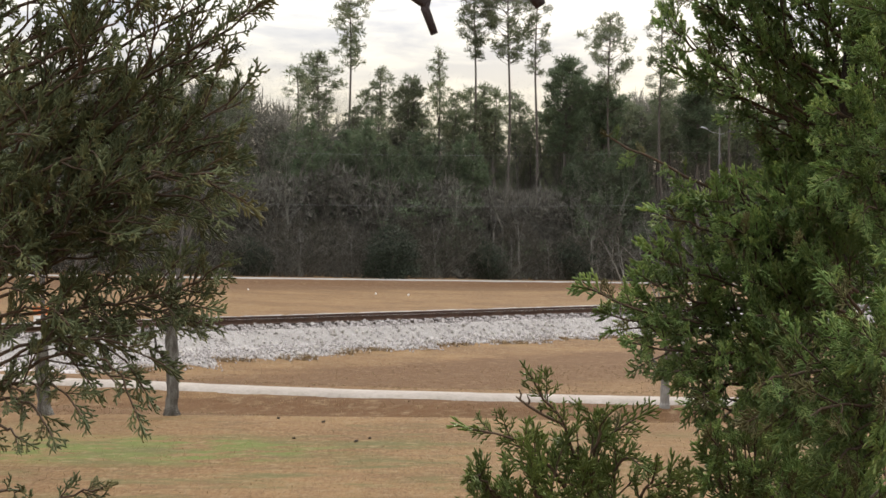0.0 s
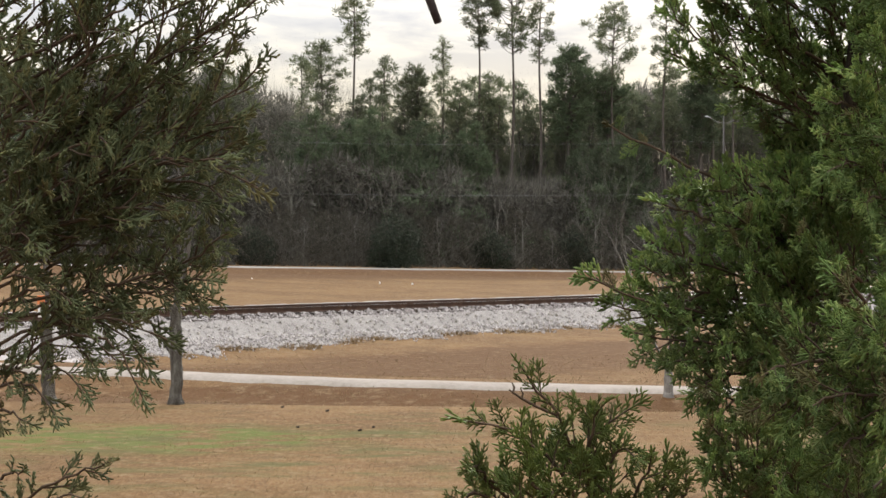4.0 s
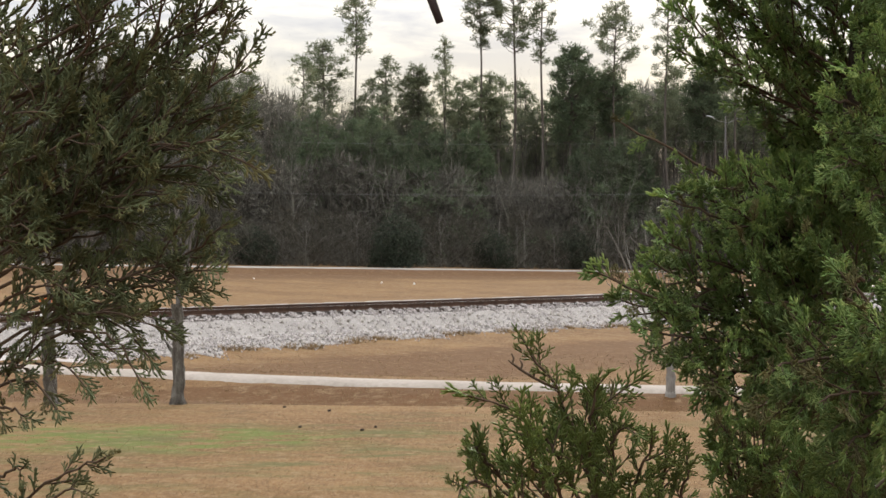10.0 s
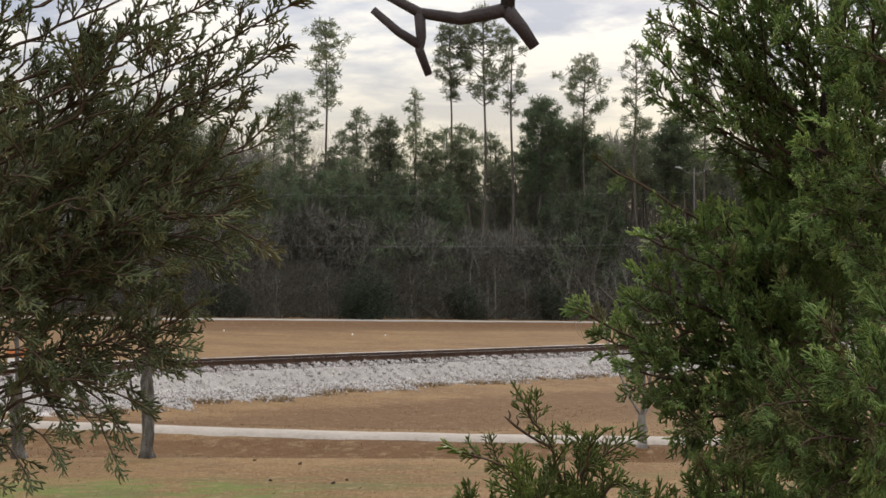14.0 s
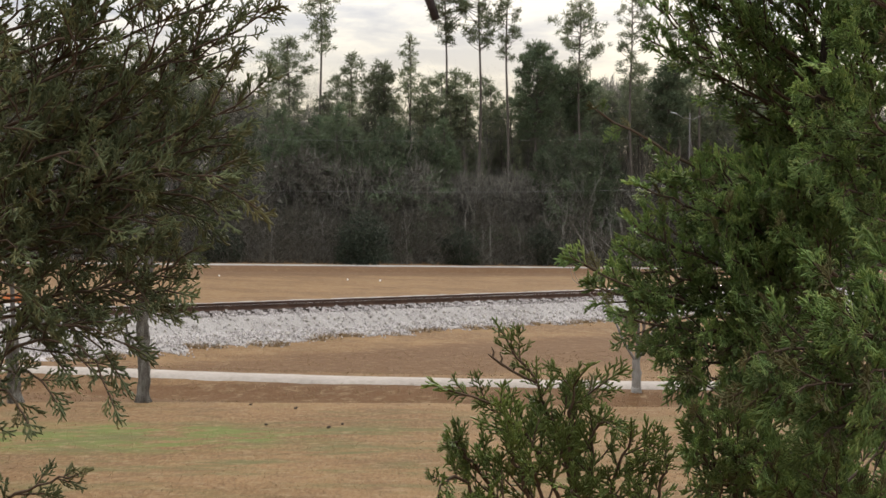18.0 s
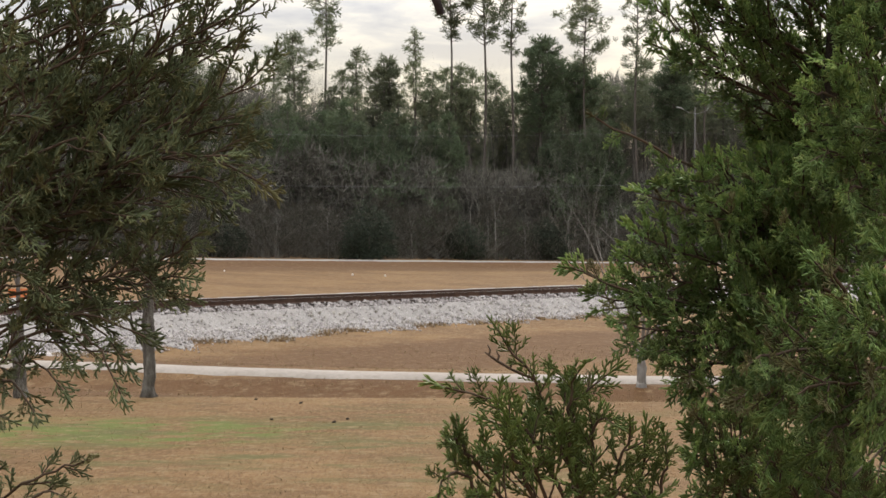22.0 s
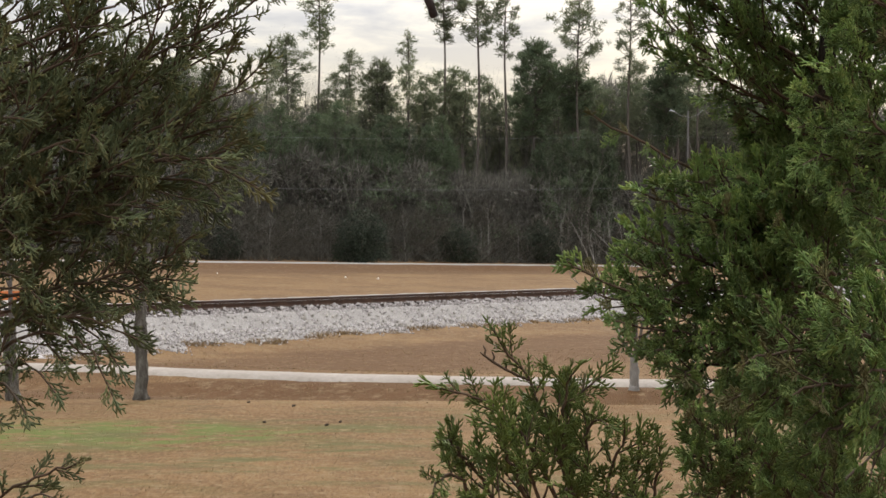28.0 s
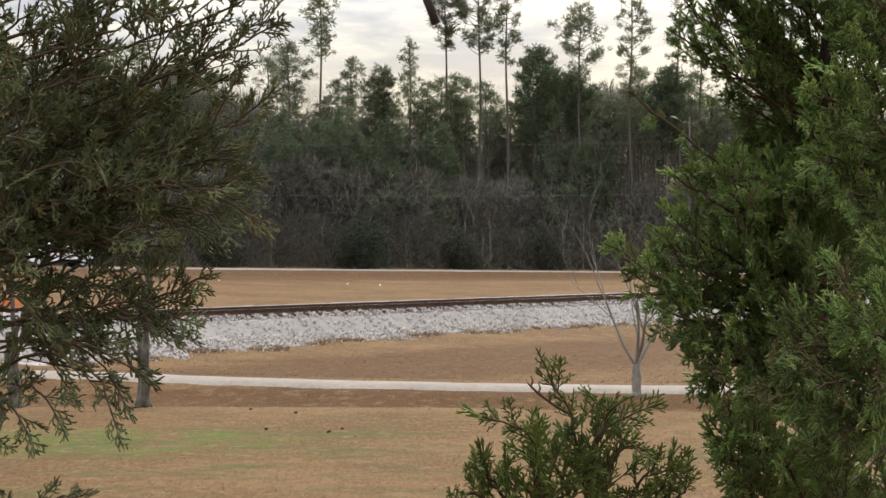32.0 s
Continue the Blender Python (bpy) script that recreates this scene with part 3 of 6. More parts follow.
# ---- cedars ----
def spray_mesh(name, length, seed, leaf, lush=1.0, bold=1.0, tip=None):
    """A flattened spray: a thin axis with alternate shoots, each with short pointed cords of scale leaves."""
    rnd = random.Random(seed)
    s = Shape()
    bend, arch = rnd.uniform(-0.16, 0.16), rnd.uniform(-0.05, 0.22)
    n = 6
    axis = [Vector((length * i / n, bend * length * (i / n) ** 2, arch * length * (i / n) ** 2)) for i in range(n + 1)]
    s.tube(axis, [(0.0011 - 0.0003 * i / n) * bold for i in range(n + 1)], 4, 1)
    s.tube([axis[3], axis[4], axis[5], axis[6], axis[6] + (axis[6] - axis[5]) * 0.5], [0.0009 * bold, 0.00115 * bold, 0.00115 * bold, 0.0010 * bold, 0.0003 * bold], 4, 0)

    def on_axis(q):
        i = min(n - 1, int(q * n))
        return axis[i].lerp(axis[i + 1], q * n - i)

    def cord(p, d, l, forward):
        e = p + d * l * 0.6
        s.tube([p, e, e + (d + forward * 0.45).normalized() * l * 0.4], [0.00085 * bold, 0.00115 * bold, 0.00035 * bold], 3, 0)

    count = max(6, int(length / 0.0046 * lush))
    side = 1 if rnd.random() < 0.5 else -1
    for i in range(count):
        q = 0.06 + 0.90 * (i + rnd.uniform(-0.25, 0.25)) / count
        p = on_axis(max(0.0, min(0.999, q)))
        side = -side
        shoot = (0.36 * length * (1 - q) ** 0.75 + 0.0065) * rnd.uniform(0.6, 1.25)
        ang = side * radians(rnd.uniform(28, 48))
        lift_ = rnd.uniform(-0.45, 0.45)
        d = Vector((math.cos(ang), math.sin(ang), lift_)).normalized()
        fwd = Vector((1, bend * 2 * q, arch * 2 * q)).normalized()
        if shoot < 0.009:
            cord(p, d, shoot, fwd)
            continue
        mid = p + d * shoot * 0.5
        d_end = (d + fwd * 0.35).normalized()
        end = mid + d_end * shoot * 0.5
        s.tube([p, mid, end], [0.0009 * bold, 0.00105 * bold, 0.0004 * bold], 4, 0)
        k, sg = 0.20, side
        while k < 0.92:
            b = p.lerp(mid, k * 2) if k < 0.5 else mid.lerp(end, k * 2 - 1)
            sg = -sg
            a2 = ang * (1 - 0.3 * k) + sg * radians(rnd.uniform(24, 42))
            d2 = Vector((math.cos(a2), math.sin(a2), lift_ + rnd.uniform(-0.45, 0.45))).normalized()
            cord(b, d2, rnd.uniform(0.0055, 0.0125) * (1.15 - 0.5 * k), fwd)
            k += rnd.uniform(0.0030, 0.0046) / shoot / lush
    return s.mesh(name, leaf, M_TWIG_BROWN, smooth=True)


# boughs: root x, y, z; middle x, z; tip x, y, z; fullness
LEFT_CREST = (
    (-0.509, 1.50, 3.437, -0.334, 3.509, -0.179, 1.34, 3.610, 1),
    (-0.502, 1.48, 3.454, -0.321, 3.535, -0.237, 1.30, 3.625, 1.1),
    (-0.534, 1.52, 3.511, -0.385, 3.574, -0.298, 1.36, 3.641, 1.1),
    (-0.539, 1.50, 3.564, -0.439, 3.608, -0.369, 1.36, 3.647, 1),
    (-0.521, 1.50, 3.479, -0.342, 3.516, -0.178, 1.36, 3.582, 0.9),
    (-0.539, 1.50, 3.600, -0.481, 3.628, -0.430, 1.40, 3.648, 0.9),
    (-0.488, 1.42, 3.521, -0.363, 3.554, -0.321, 1.30, 3.602, 0.9),
    (-0.516, 1.45, 3.494, -0.409, 3.536, -0.380, 1.36, 3.592, 0.9),
)
LEFT_TOP = (
    (-0.502, 1.48, 3.490, -0.282, 3.563, -0.132, 1.30, 3.624, 0.9),
    (-0.502, 1.48, 3.538, -0.282, 3.607, -0.121, 1.30, 3.665, 0.9),
    (-0.507, 1.46, 3.583, -0.324, 3.634, -0.188, 1.30, 3.672, 1),
    (-0.507, 1.46, 3.618, -0.366, 3.658, -0.257, 1.32, 3.687, 1),
    (-0.513, 1.46, 3.641, -0.408, 3.671, -0.326, 1.34, 3.697, 1),
    (-0.512, 1.44, 3.650, -0.453, 3.677, -0.396, 1.36, 3.701, 1),
    (-0.488, 1.42, 3.555, -0.347, 3.592, -0.253, 1.30, 3.625, 0.9),
)
LEFT_UPPER = (
    (-0.502, 1.46, 3.412, -0.299, 3.482, -0.150, 1.32, 3.549, 1.1),
    (-0.521, 1.50, 3.395, -0.299, 3.469, -0.179, 1.34, 3.500, 1.1),
    (-0.477, 1.44, 3.372, -0.316, 3.459, -0.155, 1.32, 3.448, 1.2),
    (-0.527, 1.50, 3.443, -0.376, 3.487, -0.265, 1.36, 3.543, 1),
    (-0.541, 1.54, 3.425, -0.342, 3.496, -0.219, 1.42, 3.538, 0.9),
    (-0.521, 1.50, 3.401, -0.347, 3.447, -0.188, 1.36, 3.474, 0.9),
    (-0.499, 1.42, 3.469, -0.416, 3.494, -0.384, 1.32, 3.539, 0.9),
    (-0.494, 1.42, 3.441, -0.374, 3.472, -0.295, 1.30, 3.487, 0.9),
)
LEFT_MIDDLE = (
    (-0.489, 1.44, 3.366, -0.349, 3.412, -0.245, 1.34, 3.425, 1.1),
    (-0.502, 1.48, 3.353, -0.368, 3.395, -0.258, 1.36, 3.410, 1.1),
    (-0.482, 1.42, 3.378, -0.396, 3.428, -0.332, 1.30, 3.453, 1),
    (-0.515, 1.50, 3.334, -0.399, 3.377, -0.301, 1.40, 3.381, 1),
    (-0.522, 1.52, 3.376, -0.345, 3.436, -0.219, 1.42, 3.432, 0.8),
    (-0.506, 1.44, 3.395, -0.432, 3.417, -0.379, 1.30, 3.432, 0.9),
    (-0.513, 1.46, 3.348, -0.436, 3.378, -0.374, 1.34, 3.401, 0.9),
    (-0.534, 1.52, 3.352, -0.383, 3.436, -0.292, 1.44, 3.459, 0.9),
    (-0.496, 1.46, 3.371, -0.318, 3.440, -0.183, 1.34, 3.433, 0.9),
    (-0.489, 1.44, 3.395, -0.324, 3.451, -0.193, 1.32, 3.468, 0.9),
)
LEFT_EDGE = (
    (-0.533, 1.42, 3.583, -0.460, 3.599, -0.395, 1.32, 3.618, 1),
    (-0.533, 1.42, 3.526, -0.460, 3.549, -0.390, 1.32, 3.576, 1),
    (-0.533, 1.42, 3.463, -0.454, 3.489, -0.384, 1.32, 3.507, 1),
    (-0.533, 1.42, 3.412, -0.460, 3.434, -0.390, 1.32, 3.459, 1),
    (-0.533, 1.42, 3.366, -0.454, 3.390, -0.379, 1.32, 3.395, 1),
    (-0.533, 1.42, 3.321, -0.454, 3.345, -0.384, 1.32, 3.358, 0.9),
)
LEFT_LOWER = (
    (-0.496, 1.46, 3.318, -0.321, 3.347, -0.211, 1.32, 3.391, 1.3),
    (-0.508, 1.48, 3.299, -0.331, 3.330, -0.233, 1.34, 3.351, 1.3),
    (-0.503, 1.50, 3.334, -0.390, 3.366, -0.285, 1.38, 3.359, 1),
    (-0.482, 1.42, 3.258, -0.393, 3.307, -0.273, 1.32, 3.302, 0.8),
    (-0.470, 1.40, 3.251, -0.369, 3.294, -0.288, 1.32, 3.253, 0.7),
    (-0.489, 1.44, 3.273, -0.388, 3.306, -0.293, 1.34, 3.282, 0.7),
    (-0.488, 1.42, 3.246, -0.416, 3.263, -0.348, 1.32, 3.251, 1.1),
    (-0.507, 1.46, 3.277, -0.411, 3.327, -0.330, 1.36, 3.338, 0.9),
    (-0.499, 1.42, 3.303, -0.432, 3.334, -0.363, 1.32, 3.342, 0.9),
)
LEFT_FOOT = (
    (-0.488, 1.42, 3.229, -0.432, 3.246, -0.377, 1.32, 3.227, 1.1),
    (-0.487, 1.40, 3.091, -0.404, 3.145, -0.318, 1.30, 3.185, 0.7),
    (-0.481, 1.40, 3.080, -0.404, 3.129, -0.343, 1.30, 3.154, 0.7),
    (-0.492, 1.40, 3.215, -0.449, 3.219, -0.409, 1.34, 3.212, 0.7),
    (-0.487, 1.40, 3.136, -0.445, 3.157, -0.406, 1.32, 3.170, 0.7),
    (-0.516, 1.42, 3.258, -0.457, 3.262, -0.401, 1.34, 3.255, 1.1),
)
RIGHT_CREST = (
    (0.429, 1.60, 3.529, 0.301, 3.567, 0.190, 1.36, 3.613, 0.8),
    (0.429, 1.60, 3.510, 0.305, 3.551, 0.199, 1.40, 3.580, 0.7),
    (0.435, 1.60, 3.555, 0.332, 3.601, 0.243, 1.42, 3.646, 1),
    (0.446, 1.64, 3.526, 0.339, 3.546, 0.275, 1.50, 3.568, 0.9),
    (0.458, 1.66, 3.548, 0.385, 3.598, 0.311, 1.50, 3.660, 1),
    (0.465, 1.66, 3.561, 0.417, 3.610, 0.366, 1.50, 3.666, 1),
    (0.461, 1.60, 3.562, 0.438, 3.608, 0.397, 1.44, 3.655, 1.1),
    (0.444, 1.50, 3.564, 0.446, 3.602, 0.425, 1.36, 3.641, 1.1),
)
RIGHT_TOP = (
    (0.429, 1.60, 3.574, 0.309, 3.622, 0.197, 1.38, 3.653, 0.9),
    (0.429, 1.60, 3.613, 0.311, 3.666, 0.206, 1.40, 3.696, 0.9),
    (0.447, 1.62, 3.629, 0.348, 3.684, 0.273, 1.44, 3.719, 1),
    (0.454, 1.62, 3.629, 0.388, 3.692, 0.332, 1.46, 3.724, 1),
    (0.461, 1.60, 3.626, 0.432, 3.688, 0.392, 1.44, 3.719, 1.1),
    (0.462, 1.52, 3.615, 0.453, 3.675, 0.428, 1.38, 3.706, 1.1),
    (0.449, 1.56, 3.608, 0.381, 3.634, 0.335, 1.42, 3.658, 1),
    (0.450, 1.48, 3.615, 0.409, 3.640, 0.375, 1.36, 3.658, 1),
)
RIGHT_EDGE = (
    (0.523, 1.42, 3.578, 0.446, 3.603, 0.374, 1.30, 3.620, 1.1),
    (0.523, 1.42, 3.612, 0.457, 3.636, 0.401, 1.30, 3.657, 1.1),
    (0.531, 1.44, 3.540, 0.464, 3.567, 0.412, 1.32, 3.581, 1.1),
    (0.538, 1.46, 3.559, 0.440, 3.582, 0.364, 1.36, 3.597, 1.1),
    (0.551, 1.60, 3.562, 0.484, 3.588, 0.432, 1.50, 3.600, 1.1),
    (0.551, 1.60, 3.600, 0.484, 3.631, 0.420, 1.50, 3.636, 1.1),
    (0.551, 1.60, 3.523, 0.478, 3.550, 0.414, 1.50, 3.564, 1.1),
)
RIGHT_COLUMN = (
    (0.458, 1.66, 3.494, 0.371, 3.523, 0.302, 1.54, 3.543, 1),
    (0.464, 1.68, 3.475, 0.382, 3.498, 0.325, 1.56, 3.517, 1),
    (0.464, 1.68, 3.455, 0.395, 3.479, 0.348, 1.56, 3.488, 1),
    (0.470, 1.68, 3.502, 0.401, 3.557, 0.343, 1.56, 3.589, 1),
    (0.476, 1.70, 3.476, 0.420, 3.526, 0.372, 1.58, 3.547, 1),
    (0.483, 1.70, 3.449, 0.426, 3.480, 0.385, 1.58, 3.496, 1),
    (0.483, 1.70, 3.531, 0.439, 3.566, 0.404, 1.58, 3.610, 1),
    (0.488, 1.72, 3.463, 0.451, 3.508, 0.422, 1.60, 3.536, 1),
)
RIGHT_SHOULDER = (
    (0.505, 1.40, 3.474, 0.394, 3.508, 0.313, 1.26, 3.522, 1.1),
    (0.505, 1.40, 3.440, 0.394, 3.481, 0.312, 1.26, 3.494, 1.1),
    (0.518, 1.42, 3.515, 0.421, 3.542, 0.338, 1.28, 3.550, 1.1),
    (0.518, 1.42, 3.561, 0.435, 3.581, 0.369, 1.30, 3.584, 1),
    (0.505, 1.40, 3.417, 0.404, 3.454, 0.322, 1.26, 3.464, 1.1),
    (0.505, 1.40, 3.395, 0.415, 3.427, 0.348, 1.26, 3.431, 1),
    (0.488, 1.34, 3.449, 0.418, 3.478, 0.367, 1.24, 3.505, 1),
    (0.496, 1.36, 3.373, 0.425, 3.401, 0.373, 1.26, 3.406, 1),
)
RIGHT_UPPER = (
    (0.402, 1.50, 3.395, 0.257, 3.447, 0.123, 1.24, 3.496, 0.5),
    (0.402, 1.50, 3.376, 0.283, 3.411, 0.186, 1.28, 3.436, 1),
    (0.408, 1.50, 3.389, 0.307, 3.423, 0.225, 1.30, 3.442, 1.1),
    (0.419, 1.52, 3.394, 0.349, 3.426, 0.284, 1.34, 3.446, 1.1),
    (0.403, 1.46, 3.371, 0.277, 3.401, 0.169, 1.26, 3.427, 0.9),
    (0.403, 1.44, 3.383, 0.339, 3.423, 0.296, 1.30, 3.438, 1.2),
    (0.409, 1.42, 3.372, 0.362, 3.411, 0.317, 1.28, 3.442, 1.2),
    (0.403, 1.44, 3.360, 0.302, 3.395, 0.226, 1.26, 3.423, 1.2),
)
RIGHT_MIDDLE = (
    (0.397, 1.46, 3.324, 0.271, 3.357, 0.163, 1.26, 3.390, 0.9),
    (0.397, 1.46, 3.310, 0.258, 3.335, 0.153, 1.24, 3.368, 0.8),
    (0.391, 1.46, 3.301, 0.239, 3.320, 0.105, 1.20, 3.358, 0.7),
    (0.391, 1.46, 3.289, 0.240, 3.312, 0.119, 1.22, 3.337, 0.8),
    (0.392, 1.44, 3.279, 0.244, 3.294, 0.138, 1.22, 3.312, 0.9),
    (0.398, 1.42, 3.349, 0.300, 3.374, 0.231, 1.26, 3.395, 1.2),
    (0.398, 1.42, 3.326, 0.316, 3.352, 0.251, 1.26, 3.368, 1.2),
    (0.398, 1.40, 3.350, 0.340, 3.384, 0.297, 1.26, 3.406, 1.2),
    (0.398, 1.40, 3.305, 0.319, 3.326, 0.256, 1.26, 3.337, 1.2),
    (0.397, 1.38, 3.328, 0.351, 3.364, 0.312, 1.24, 3.381, 1.2),
)
RIGHT_LOWER = (
    (0.397, 1.44, 3.267, 0.257, 3.277, 0.175, 1.24, 3.285, 0.9),
    (0.397, 1.44, 3.256, 0.269, 3.262, 0.205, 1.26, 3.260, 0.9),
    (0.397, 1.44, 3.244, 0.282, 3.242, 0.224, 1.28, 3.223, 0.8),
    (0.398, 1.42, 3.275, 0.300, 3.293, 0.230, 1.26, 3.302, 1.2),
    (0.403, 1.44, 3.244, 0.317, 3.263, 0.254, 1.30, 3.265, 1.1),
    (0.409, 1.42, 3.281, 0.351, 3.308, 0.302, 1.28, 3.318, 1.1),
    (0.415, 1.46, 3.219, 0.336, 3.226, 0.273, 1.34, 3.223, 1.1),
    (0.420, 1.46, 3.230, 0.364, 3.260, 0.321, 1.34, 3.266, 1),
)
RIGHT_NEAR = (
    (0.457, 1.24, 3.276, 0.313, 3.294, 0.215, 1.06, 3.293, 1.1),
    (0.464, 1.26, 3.243, 0.330, 3.268, 0.217, 1.10, 3.263, 1),
    (0.457, 1.24, 3.296, 0.350, 3.317, 0.285, 1.06, 3.341, 1),
    (0.450, 1.22, 3.239, 0.338, 3.267, 0.256, 1.06, 3.273, 1.1),
    (0.457, 1.24, 3.201, 0.353, 3.232, 0.281, 1.08, 3.233, 1),
    (0.442, 1.20, 3.289, 0.363, 3.306, 0.300, 1.04, 3.319, 1.1),
    (0.442, 1.20, 3.260, 0.368, 3.283, 0.308, 1.04, 3.287, 1.1),
    (0.464, 1.26, 3.314, 0.395, 3.338, 0.347, 1.12, 3.349, 1),
)
RIGHT_FOOT = (
    (0.364, 1.40, 3.068, 0.265, 3.181, 0.208, 1.20, 3.244, 1),
    (0.364, 1.40, 3.057, 0.265, 3.155, 0.207, 1.20, 3.212, 1),
    (0.364, 1.38, 3.073, 0.283, 3.172, 0.230, 1.20, 3.222, 1.1),
    (0.359, 1.36, 3.061, 0.264, 3.140, 0.208, 1.18, 3.177, 1),
    (0.375, 1.36, 3.072, 0.317, 3.159, 0.271, 1.20, 3.203, 1.1),
    (0.418, 1.34, 3.072, 0.350, 3.154, 0.292, 1.16, 3.202, 1.1),
    (0.437, 1.40, 3.080, 0.372, 3.149, 0.322, 1.26, 3.223, 0.9),
    (0.461, 1.34, 3.072, 0.393, 3.142, 0.340, 1.18, 3.182, 1),
)
FRONT = (
    (0.119, 1.16, 3.134, 0.091, 3.236, 0.039, 1.08, 3.328, 0.9),
    (0.110, 1.16, 3.148, 0.065, 3.234, -0.002, 1.06, 3.287, 0.9),
    (0.082, 1.16, 3.125, 0.030, 3.203, -0.003, 1.07, 3.249, 1.1),
    (0.053, 1.14, 3.139, 0.020, 3.197, -0.015, 1.06, 3.210, 1),
    (0.122, 1.16, 3.134, 0.102, 3.229, 0.100, 1.08, 3.301, 1),
    (0.126, 1.18, 3.144, 0.107, 3.229, 0.116, 1.12, 3.287, 1),
    (0.129, 1.16, 3.134, 0.120, 3.220, 0.128, 1.08, 3.266, 1),
    (0.138, 1.16, 3.125, 0.138, 3.193, 0.147, 1.08, 3.252, 0.9),
    (0.147, 1.16, 3.125, 0.157, 3.188, 0.161, 1.09, 3.240, 0.9),
    (0.161, 1.16, 3.125, 0.175, 3.178, 0.182, 1.10, 3.230, 0.9),
)
FRONT_LOW = (
    (0.099, 1.14, 3.130, 0.065, 3.197, 0.041, 1.06, 3.249, 0.9),
    (0.099, 1.14, 3.125, 0.078, 3.193, 0.062, 1.05, 3.231, 0.9),
    (0.125, 1.13, 3.128, 0.108, 3.181, 0.091, 1.05, 3.215, 0.9),
    (0.079, 1.12, 3.126, 0.042, 3.179, 0.019, 1.04, 3.200, 0.9),
    (0.148, 1.13, 3.123, 0.144, 3.176, 0.130, 1.06, 3.209, 0.9),
    (0.168, 1.14, 3.121, 0.163, 3.174, 0.153, 1.07, 3.202, 0.9),
)


